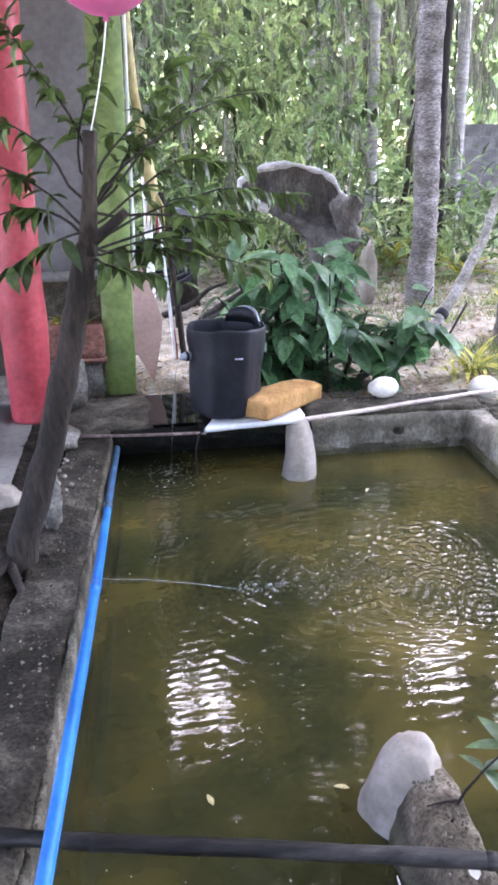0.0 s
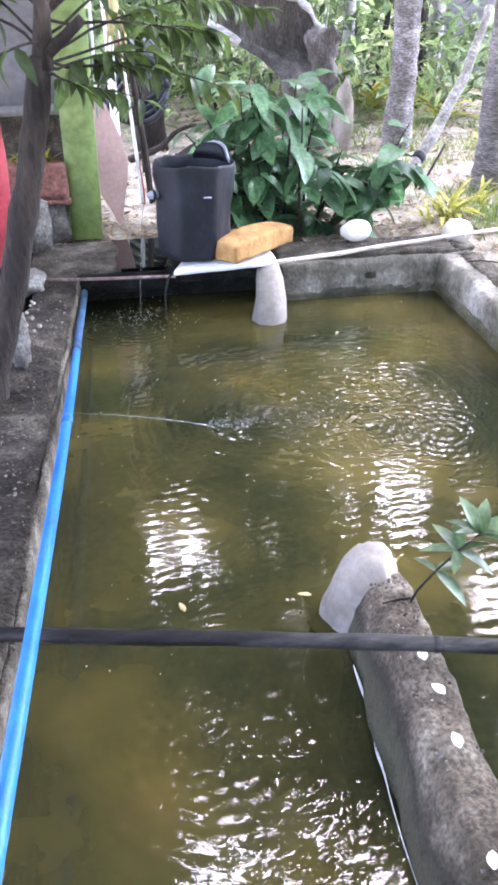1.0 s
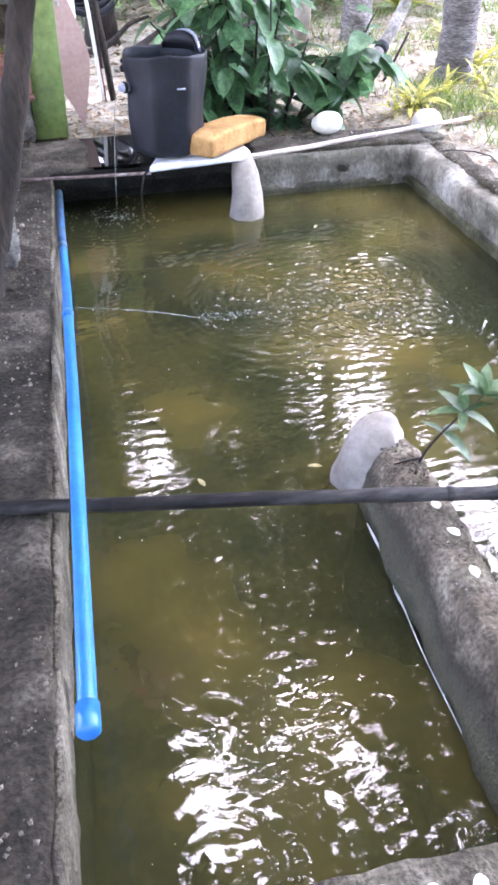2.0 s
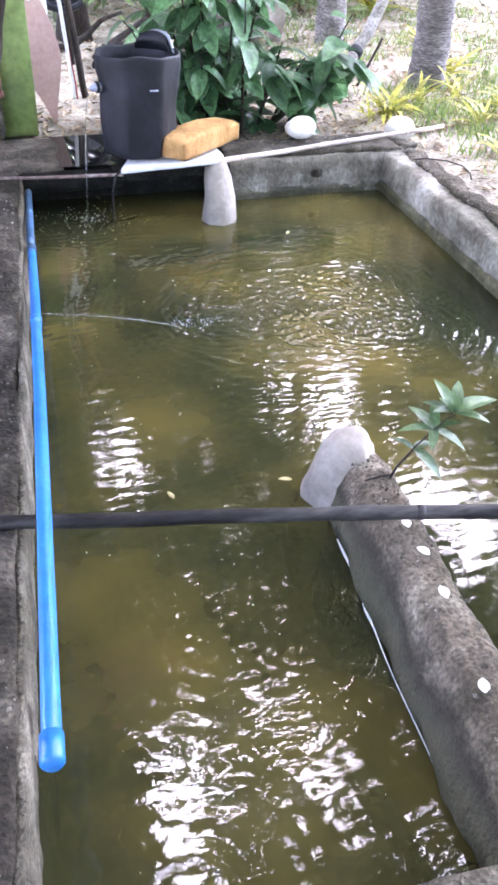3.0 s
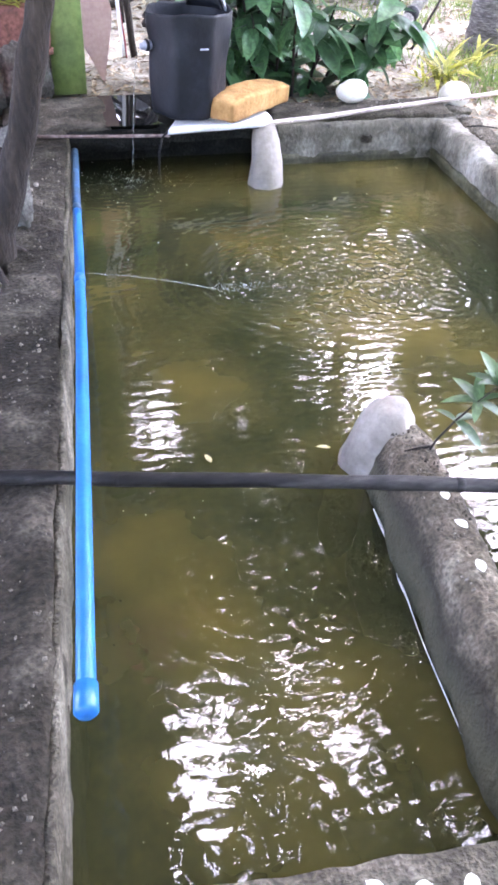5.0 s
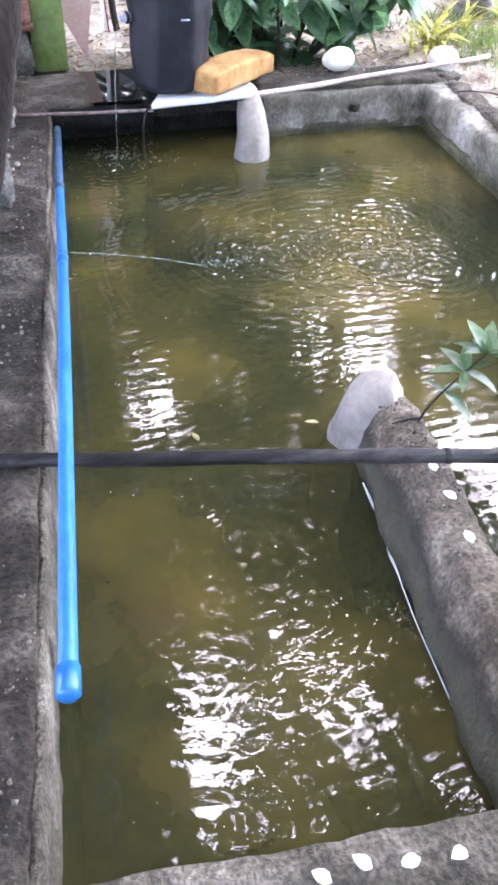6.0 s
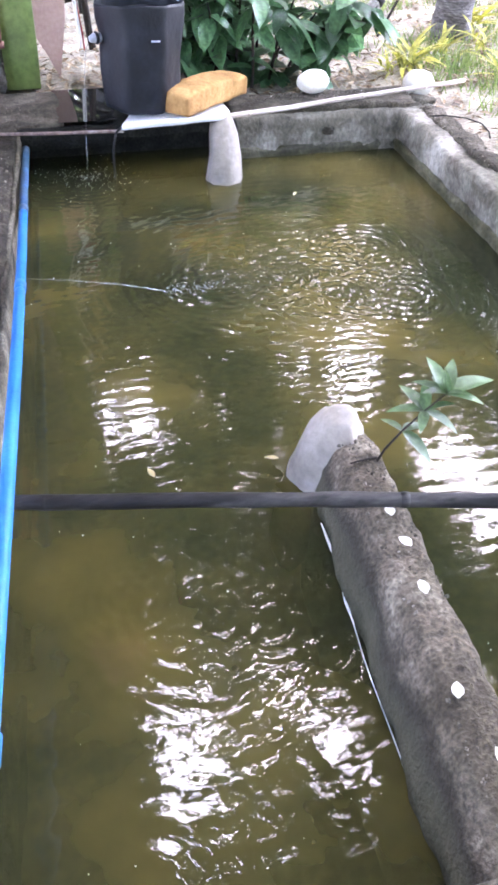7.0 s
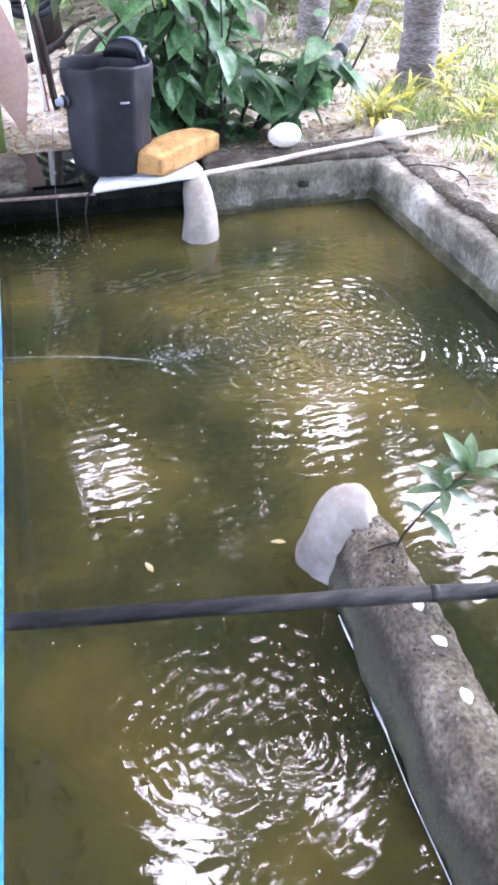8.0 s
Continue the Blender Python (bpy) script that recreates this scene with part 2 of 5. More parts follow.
M_BLOCK = surface("grey_block", [(0.16, 0.155, 0.16), (0.26, 0.25, 0.26), (0.36, 0.35, 0.36)], scale=6, fine=60, bump=0.6, rough=0.9)
M_CLAY = surface("red_clay", [(0.11, 0.046, 0.034), (0.18, 0.076, 0.055), (0.23, 0.11, 0.085)], scale=7, fine=60, bump=0.4, rough=0.8)
M_RUST = surface("rusty_metal", [(0.06, 0.035, 0.028), (0.13, 0.085, 0.07), (0.30, 0.25, 0.23)], scale=5, fine=60, bump=0.3, rough=0.6)
M_SOIL = surface("dark_soil", [(0.011, 0.009, 0.006), (0.027, 0.021, 0.015), (0.065, 0.052, 0.038)], scale=9, fine=70, bump=1.0, rough=0.95, grit=0.5, spec=0.1)
M_PINKBOARD = surface("pink_board", [(0.52, 0.32, 0.27), (0.62, 0.40, 0.345), (0.70, 0.47, 0.42)], scale=4, fine=50, bump=0.1, rough=0.6, grit=0.08)
M_PINK = surface("pink_rubber", [(0.72, 0.13, 0.33), (0.78, 0.16, 0.37), (0.80, 0.20, 0.40)], scale=3, fine=40, bump=0.02, rough=0.3, vary=0.02, grit=0.03)
M_DRY = surface("dry_leaf", [(0.14, 0.085, 0.05), (0.30, 0.215, 0.13), (0.46, 0.375, 0.26)], scale=5, fine=40, bump=0.3, rough=0.8, island=True, vary=0.25)
M_CRUMB = surface("crumbs", [(0.04, 0.033, 0.024), (0.11, 0.094, 0.072), (0.24, 0.21, 0.175)], scale=30, fine=120, bump=0.3, rough=0.9, island=True, vary=0.3, spec=0.2)
M_STRAW = surface("dry_stalk", [(0.30, 0.24, 0.10), (0.46, 0.38, 0.18), (0.58, 0.50, 0.28)], scale=8, fine=50, bump=0.4, rough=0.8, stretch=(1, 1, 0.3))
M_LEAF = leafy("bush_leaf", [(0.032, 0.088, 0.042), (0.066, 0.155, 0.066), (0.115, 0.235, 0.09)], rough=0.34, vary=0.28)
M_TREELEAF = leafy("tree_leaf", [(0.05, 0.088, 0.026), (0.10, 0.155, 0.040), (0.19, 0.24, 0.06)], rough=0.4, vary=0.28, through_light=0.5)
M_YELLOW = leafy("yellow_leaf", [(0.10, 0.15, 0.02), (0.36, 0.34, 0.05), (0.55, 0.48, 0.10)], rough=0.4, vary=0.22, scale=18)
M_GRASS = leafy("grass", [(0.08, 0.14, 0.03), (0.17, 0.25, 0.06), (0.28, 0.34, 0.10)], rough=0.5, island=True)
M_FOREST = leafy("far_leaf", [(0.045, 0.085, 0.04), (0.17, 0.25, 0.10), (0.46, 0.52, 0.22)], rough=0.4, island=True, vary=0.38, scale=0.8, through_light=0.5)
M_CANOPY = leafy("canopy_leaf", [(0.04, 0.075, 0.035), (0.085, 0.135, 0.065), (0.14, 0.195, 0.095)], rough=0.4, island=True, vary=0.25, scale=1.0, through_light=0.32)
M_YELLOWLEAF = leafy("fallen_leaf", [(0.40, 0.34, 0.16), (0.58, 0.50, 0.26), (0.68, 0.62, 0.40)], rough=0.4)
M_FROND = leafy("hanging_frond", [(0.12, 0.13, 0.09), (0.24, 0.24, 0.18), (0.42, 0.40, 0.34)], rough=0.6, island=True, vary=0.3, scale=0.8)


# ---- mesh helpers ----
def link_mesh(name, me, material, parent=None, label=""):
    if material:
        me.materials.append(material)
    ob = new(name, me)
    if parent:
        ob.parent = parent
    if label:
        ob["label"] = label
    return ob


def part(name, bm, material, parent=None, label="", smooth=True):
    me = bpy.data.meshes.new(name)
    bm.to_mesh(me)
    bm.free()
    if smooth:
        me.polygons.foreach_set("use_smooth", [True] * len(me.polygons))
    return link_mesh(name, me, material, parent, label)


def raw(name, verts, faces, material, parent=None, label="", smooth=False):
    me = bpy.data.meshes.new(name)
    me.from_pydata(verts, [], faces)
    if smooth:
        me.polygons.foreach_set("use_smooth", [True] * len(me.polygons))
    me.update()
    return link_mesh(name, me, material, parent, label)


def thing(name, at=(0, 0, 0), label="", category="", group="", kind=""):
    e = new(name)
    e.location = at
    e.empty_display_size = 0.05
    return tagged(e, label, category, group, kind)


def rough_box(x0, x1, y0, y1, z0, z1, step=0.04, amp=0.006, bevel=0.02, seed=0.0, lean=0.0, freq=5.0):
    """A box of many small faces with rounded, worn edges; lean shifts x along y."""
    bm = bmesh.new()
    nx, ny, nz = [max(1, int(round(d / step))) for d in (x1 - x0, y1 - y0, z1 - z0)]
    nz = min(nz, 14)
    cache = {}

    def v(i, j, k):
        key = (i, j, k)
        if key not in cache:
            cache[key] = bm.verts.new((x0 + (x1 - x0) * i / nx, y0 + (y1 - y0) * j / ny, z0 + (z1 - z0) * k / nz))
        return cache[key]
    for i in range(nx):
        for j in range(ny):
            bm.faces.new((v(i, j, nz), v(i + 1, j, nz), v(i + 1, j + 1, nz), v(i, j + 1, nz)))
            bm.faces.new((v(i, j, 0), v(i, j + 1, 0), v(i + 1, j + 1, 0), v(i + 1, j, 0)))
    for i in range(nx):
        for k in range(nz):
            bm.faces.new((v(i, 0, k), v(i + 1, 0, k), v(i + 1, 0, k + 1), v(i, 0, k + 1)))
            bm.faces.new((v(i, ny, k), v(i, ny, k + 1), v(i + 1, ny, k + 1), v(i + 1, ny, k)))
    for j in range(ny):
        for k in range(nz):
            bm.faces.new((v(0, j, k), v(0, j, k + 1), v(0, j + 1, k + 1), v(0, j + 1, k)))
            bm.faces.new((v(nx, j, k), v(nx, j + 1, k), v(nx, j + 1, k + 1), v(nx, j, k + 1)))
    lo, hi = Vector((x0, y0, z0)), Vector((x1, y1, z1))
    for w in bm.verts:
        p = w.co.copy()
        q = Vector([min(max(p[a], lo[a] + bevel), hi[a] - bevel) for a in range(3)])
        d = p - q
        if d.length > 1e-6:
            p = q + d.normalized() * min(bevel, d.length)
        s = Vector((seed, seed * 1.7, seed * 0.3))
        p += noise.noise_vector(p * freq + s) * amp * 1.4 + noise.noise_vector(p * freq * 4 + s) * amp * 0.8
        p.x += lean * (p.y - y0)
        w.co = p
    return bm


def tube(pts, radii, segs=10, wobble=0.0, seed=0.0, closed=True):
    bm = bmesh.new()
    pts = [Vector(p) for p in pts]
    if not isinstance(radii, (list, tuple)):
        radii = [radii] * len(pts)
    rings = []
    side = None
    for i, p in enumerate(pts):
        t = (pts[min(i + 1, len(pts) - 1)] - pts[max(i - 1, 0)]).normalized()
        if side is None:
            side = t.orthogonal().normalized()
        side = (side - t * side.dot(t)).normalized()
        up = t.cross(side)
        ring = []
        for s in range(segs):
            a = 2 * math.pi * s / segs
            d = side * math.cos(a) + up * math.sin(a)
            r = radii[i]
            if wobble:
                r *= 1 + wobble * noise.noise((p + d * r) * 9 + Vector((seed, 0, seed)))
            ring.append(bm.verts.new(p + d * r))
        rings.append(ring)
    for a, b in zip(rings, rings[1:]):
        for s in range(segs):
            bm.faces.new((a[s], a[(s + 1) % segs], b[(s + 1) % segs], b[s]))
    if closed:
        bm.faces.new(list(reversed(rings[0])))
        bm.faces.new(rings[-1])
    return bm


def curve_pts(a, b, n, sag=(0, 0, 0), wob=0.0, seed=0.0):
    a, b, sag = Vector(a), Vector(b), Vector(sag)
    out = []
    for i in range(n + 1):
        u = i / n
        p = a.lerp(b, u) + sag * (4 * u * (1 - u))
        if wob and 0 < i < n:
            p += noise.noise_vector(p * 2.5 + Vector((seed, seed, 0))) * wob
        out.append(p)
    return out


def lathe(profile, segs=24, wobble=0.0, seed=0.0):
    """Turned body from (radius, height) pairs; first and last may have radius 0."""
    bm = bmesh.new()
    rings = []
    for r, z in profile:
        if r < 1e-6:
            rings.append([bm.verts.new((0, 0, z))])
            continue
        ring = []
        for s in range(segs):
            a = 2 * math.pi * s / segs
            k = r * (1 + wobble * noise.noise(Vector((math.cos(a) * 1.5, math.sin(a) * 1.5, z * 4 + seed))))
            ring.append(bm.verts.new((k * math.cos(a), k * math.sin(a), z)))
        rings.append(ring)
    for a, b in zip(rings, rings[1:]):
        for s in range(segs):
            t = (s + 1) % segs
            if len(a) == 1 and len(b) == 1:
                continue
            if len(a) == 1:
                bm.faces.new((a[0], b[t], b[s]))
            elif len(b) == 1:
                bm.faces.new((a[s], a[t], b[0]))
            else:
                bm.faces.new((a[s], a[t], b[t], b[s]))
    return bm


def pebble(rx, ry, rz, amp=0.08, seed=0.0, freq=2.2, sub=3):
    bm = bmesh.new()
    bmesh.ops.create_icosphere(bm, subdivisions=sub, radius=1.0)
    for v in bm.verts:
        d = v.co.normalized()
        k = 1 + amp * noise.noise(d * freq + Vector((seed, seed, seed))) + amp * 0.4 * noise.noise(d * freq * 3 + Vector((seed, 0, 0)))
        v.co = Vector((d.x * rx, d.y * ry, d.z * rz)) * k
    return bm


def leaf_mesh(name, length, width, droop=0.2, fold=0.25, n=5, material=None, tip=1.0):
    """One blade along +Y from the origin, folded along its midrib and drooping to its tip."""
    vs, fs = [], []
    for i in range(n + 1):
        u = i / n
        w = width * 0.5 * (math.sin(math.pi * min(1, u ** 0.8 * 0.97 + 0.03)) ** 0.75) * (1 if u < 0.6 else tip)
        z = -droop * length * u * u
        vs += [(-w, length * u, z + fold * w), (0, length * u, z), (w, length * u, z + fold * w)]
    for i in range(n):
        a = 3 * i
        fs += [(a, a + 1, a + 4, a + 3), (a + 1, a + 2, a + 5, a + 4)]
    me = bpy.data.meshes.new(name)
    me.from_pydata(vs, [], fs)
    me.polygons.foreach_set("use_smooth", [True] * len(me.polygons))
    me.materials.append(material)
    return me


def aim(p, d, size=1.0, twist=0.0):
    d = Vector(d).normalized()
    up = Vector((0, 0, 1)) if abs(d.z) < 0.95 else Vector((1, 0, 0))
    x = d.cross(up).normalized()
    z = x.cross(d)
    m = Matrix((x, d, z)).transposed().to_4x4()
    return Matrix.Translation(p) @ m @ Matrix.Rotation(twist, 4, 'Y') @ Matrix.Scale(size, 4)


def put_leaf(me, m, parent):
    o = new("leaf", me)
    o.parent = parent
    o.matrix_local = parent.matrix_world.inverted() @ m if parent.parent else Matrix.Translation(-parent.location) @ m
    return o


def leaf_cloud(rng, centres, ln, wd, spread_down=0.5):
    """Many two-panel leaves, one at each of the centres (n x 3), as vertex and face arrays."""
    n = len(centres)
    az = rng.uniform(0, 2 * np.pi, n)
    el = rng.normal(-spread_down, 0.5, n)
    d = np.stack([np.cos(az) * np.cos(el), np.sin(az) * np.cos(el), np.sin(el)], 1)
    up = np.stack([rng.normal(0, 0.5, n), rng.normal(0, 0.5, n), np.ones(n)], 1)
    s = np.cross(d, up)
    s /= np.linalg.norm(s, axis=1, keepdims=True)
    nn = np.cross(s, d)
    L = (ln * rng.uniform(0.6, 1.3, n))[:, None]
    W = (wd * rng.uniform(0.6, 1.2, n))[:, None]
    c = centres
    a = c
    b = c + d * L * 0.45 + s * W * 0.5 + nn * W * 0.12
    e = c + d * L - nn * L * 0.12
    f = c + d * L * 0.45 - s * W * 0.5 + nn * W * 0.12
    m = c + d * L * 0.5
    vs = np.stack([a, b, e, f, m], 1).reshape(-1, 3)
    i = np.arange(n)[:, None] * 5
    fs = np.concatenate([i + np.array([[0, 1, 4]]), i + np.array([[1, 2, 4]]), i + np.array([[2, 3, 4]]), i + np.array([[3, 0, 4]])])
    return vs.tolist(), fs.tolist()


# ---- pond ----
WEST_LEAN = 0.047


def pond():
    west = rough_box(-0.46, -0.247, 0.30, 3.93, -0.5, 0.2, step=0.022, amp=0.011, bevel=0.025, lean=WEST_LEAN, seed=1)
    tagged(part("wall_west", west, M_KERB), "rough weathered concrete kerb along the pond", "pond wall", kind="structure")
    skin = rough_box(-0.256, -0.236, 0.33, 3.80, -0.3, 0.188, step=0.03, amp=0.006, bevel=0.006, lean=WEST_LEAN, seed=41)
    tagged(part("wall_render", skin, M_CONC), "pale flaking render on the kerb's inner face", "render", kind="structure")
    north = rough_box(0.93, 2.06, 3.8, 4.0, -0.5, 0.2, step=0.035, amp=0.008, bevel=0.03, seed=2)
    tagged(part("wall_north", north, M_WALLFACE), "stained grey rendered far wall of the pond", "pond wall", kind="structure")
    cap = rough_box(0.95, 1.97, 3.83, 4.13, 0.185, 0.225, step=0.03, amp=0.012, bevel=0.018, seed=12)
    tagged(part("wall_cap", cap, M_MOSS), "dark mossy crumbling mortar on the pond wall", "wall cap", kind="structure")
    # back wall, lip and tub ledge carry the cavity's shade in their colour
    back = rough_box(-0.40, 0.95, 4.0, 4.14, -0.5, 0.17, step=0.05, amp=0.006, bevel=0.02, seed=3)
    tagged(part("wall_north", back, M_LEDGESHADE), "recessed wall under the pond ledge, painted black as shade", "pond wall", kind="structure")
    ledge = rough_box(-0.40, 0.135, 3.86, 4.42, 0.15, 0.205, step=0.035, amp=0.005, bevel=0.014, seed=4)
    tagged(part("ledge", ledge, M_CONC), "grey concrete ledge at the pond corner", "ledge", kind="structure")
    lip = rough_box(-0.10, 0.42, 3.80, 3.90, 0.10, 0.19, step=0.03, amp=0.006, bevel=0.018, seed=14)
    tagged(part("ledge", lip, M_LEDGESHADE), "lip over the pond corner, painted black as shade", "ledge", kind="structure")
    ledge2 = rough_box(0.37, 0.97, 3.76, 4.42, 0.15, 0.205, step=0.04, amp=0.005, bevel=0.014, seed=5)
    tagged(part("ledge", ledge2, M_LEDGESHADE), "concrete ledge under the black tub, painted black as shade", "ledge", kind="structure")
    east = rough_box(1.72, 1.92, 0.0, 4.0, -0.5, 0.19, step=0.035, amp=0.010, bevel=0.03, lean=0.033, seed=6)
    tagged(part("wall_east", east, M_WALLFACE), "pale stained concrete side wall of the pond", "pond wall", kind="structure")
    crumble = rough_box(1.835, 1.93, 0.3, 3.98, 0.15, 0.214, step=0.025, amp=0.018, bevel=0.025, lean=0.033, seed=16, freq=7)
    tagged(part("wall_cap", crumble, M_MOSS), "crumbling earthy edge on the pond wall", "wall cap", kind="structure")
    south = rough_box(-0.45, 1.95, 0.02, 0.315, -0.5, 0.2, step=0.035, amp=0.008, bevel=0.025, seed=7)
    for v in south.verts:
        if v.co.y > 0.2:
            v.co.y += 0.020 - 0.060 * max(-0.45, min(0.7, v.co.x))
    tagged(part("wall_south", south, M_CONC), "rough grey concrete near wall of the pond", "pond wall", kind="structure")
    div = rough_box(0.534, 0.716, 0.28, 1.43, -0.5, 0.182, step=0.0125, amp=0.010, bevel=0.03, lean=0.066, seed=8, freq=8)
    for v in div.verts:
        # rounded shoulders, a worn lip and a tapering end
        x, y, z = v.co
        mid = 0.640 + 0.066 * (y - 0.28)
        side = (x - mid) / 0.09
        if z > 0.0:
            u = z / 0.182
            v.co.x = mid + (x - mid) * (1 - (0.34 if side < 0 else 0.14) * u ** 1.6)
            v.co.z -= 0.026 * abs(side) ** 3 * u
            v.co.z += 0.007 * noise.noise(Vector((x * 9, y * 5, 2))) * u + 0.006 * noise.noise(Vector((x * 30, y * 26, 5))) * u
        if y > 1.22:
            k = (y - 1.22) / 0.21
            v.co.x = mid + (v.co.x - mid) * (1 - 0.22 * k * k)
            v.co.z -= 0.035 * k * k * max(0.0, z) / 0.182
    tagged(part("wall_divider", div, M_DIVIDER), "rough rounded concrete divider with an algae tide line and dark upper flanks", "divider", kind="structure")
    for box, lean, sd in [((0.94, 1.86, 3.796, 3.82, -0.4, 0.055), 0.0, 72), ((1.717, 1.74, 0.35, 3.80, -0.4, 0.055), 0.033, 73)]:
        wet = rough_box(*box, step=0.018, amp=0.006, bevel=0.011, lean=lean, seed=sd, freq=9)
        tagged(part("wall_algae", wet, M_WET), "dark wet algae band above the waterline", "algae band", kind="structure")
    bed = rough_box(-0.45, 2.1, 0.0, 4.1, -0.55, -0.42, step=0.09, amp=0.015, bevel=0.02, seed=9)
    tagged(part("floor", bed, M_BED), "algae-covered concrete bed of the pond", "pond bed", kind="structure")

    # water with rings from the jet, the dripping tub and small wavelets
    x0, x1, y0, y1, s = -0.30, 1.90, 0.27, 4.05, 0.0082
    xs, ys = np.arange(x0, x1, s), np.arange(y0, y1, s)
    X, Y = np.meshgrid(xs, ys)

    def rings(cx, cy, wl, amp, reach, ph=0.0, inner=0.05):
        r = np.hypot(X - cx, Y - cy)
        return amp * np.sin(2 * np.pi * r / wl + ph) * np.exp(-(r / reach) ** 2) * np.clip(r / inner, 0, 1)
    Z = np.zeros_like(X)
    rng = np.random.default_rng(3)
    for i in range(26):
        q = rng.uniform(0, 1) ** 0.8
        Z += rings(0.50 + 0.75 * q + rng.normal(0, 0.05), 2.52 + rng.normal(0, 0.03 + 0.15 * q), rng.uniform(0.022, 0.046), 0.0013, rng.uniform(0.10, 0.28), rng.uniform(0, 6), 0.02)
    Z += rings(0.80, 2.58, 0.050, 0.0008, 0.50)
    Z += rings(0.95, 2.60, 0.064, 0.0009, 0.62, 1.0)
    Z += rings(0.20, 3.66, 0.040, 0.0022, 0.20)
    for i in range(12):
        Z += rings(0.18 + rng.normal(0, 0.13), 3.62 + rng.normal(0, 0.08), rng.uniform(0.025, 0.05), 0.0010, rng.uniform(0.06, 0.16), rng.uniform(0, 6), 0.02)
    Z += rings(0.22, 1.02, 0.055, 0.00036, 0.40)
    Z += rings(0.38, 1.10, 0.042, 0.00036, 0.30, 0.7)
    for i in range(14):
        Z += rings(0.28 + rng.normal(0, 0.18), 1.06 + rng.normal(0, 0.09), rng.uniform(0.026, 0.042), 0.00045, rng.uniform(0.07, 0.18), rng.uniform(0, 6), 0.02)
    Z += rings(0.02, 0.45, 0.070, 0.0004, 0.40)
    for _ in range(26):
        a, wl = rng.normal(np.pi / 2, 0.26), rng.uniform(0.024, 0.062)
        k = 2 * np.pi / wl
        env = 0.55 + 0.45 * np.sin(X * rng.uniform(1, 4) + Y * rng.uniform(1, 4) + rng.uniform(0, 6))
        Z += (0.0022 + 0.0015 * np.clip((Y - 1.2) / 0.8, 0, 1)) * wl * env * np.sin(k * (X * np.cos(a) + Y * np.sin(a)) + rng.uniform(0, 6.3)) / 2.2
    ny, nx = X.shape
    vs = np.stack([X, Y, Z], 2).reshape(-1, 3)
    i = (np.arange(ny - 1)[:, None] * nx + np.arange(nx - 1)[None]).reshape(-1)
    fs = np.stack([i, i + 1, i + nx + 1, i + nx], 1)
    w = raw("water", vs.tolist(), fs.tolist(), M_WATER, smooth=True)
    tagged(w, "murky olive green rippling pond water", "water", kind="structure")


pond()


# ---- ground ----
def ground_z(x, y):
    z = 0.165 + 0.03 * noise.noise(Vector((x * 0.7, y * 0.7, 0))) + 0.012 * noise.noise(Vector((x * 4, y * 4, 3)))
    if x > 2.0:
        z += 0.05 * min(1, (x - 2.0) / 0.6)
    if y > 4.2:
        z += 0.02 * min(1, (y - 4.2))
    return z


def ground():
    def axis(a, b, inner):
        out = [-150, -60, -25, -12]
        out = [v for v in out if v < a - 1] + list(np.arange(a, b, inner)) + [v for v in (18, 25, 40, 80, 160) if v > b + 1]
        return sorted(out)
    gx = sorted(set([round(v, 3) for v in axis(-6, 10, 0.16)] + [-0.36, 1.99]))
    gy = sorted(set([round(v, 3) for v in axis(-4, 14, 0.16)] + [0.06, 4.09]))
    vs, fs = [], []
    for y in gy:
        for x in gx:
            vs.append((x, y, ground_z(x, y)))
    n = len(gx)
    for j in range(len(gy) - 1):
        for i in range(n - 1):
            cx, cy = (gx[i] + gx[i + 1]) / 2, (gy[j] + gy[j + 1]) / 2
            if -0.36 < cx < 1.99 and 0.06 < cy < 4.09:
                continue
            fs.append((j * n + i, j * n + i + 1, (j + 1) * n + i + 1, (j + 1) * n + i))
    tagged(raw("ground", vs, fs, M_EARTH, smooth=True), "bare earth strewn with dry leaves", "ground", kind="structure")


ground()
slab = rough_box(-5.0, -0.50, -2.5, 4.42, 0.02, 0.21, step=0.25, amp=0.002, bevel=0.02, seed=20)
# dark strip added over the pale ground between kerb and floor
soil = rough_box(-0.53, -0.37, 0.1, 4.05, 0.05, 0.197, step=0.03, amp=0.016, bevel=0.02, seed=22, freq=8)
tagged(part("soil_bed", soil, M_SOIL), "strip of dark soil beside the kerb", "soil", kind="structure")
tagged(part("floor", slab, M_FLOOR), "smooth grey concrete porch floor", "floor", kind="structure")


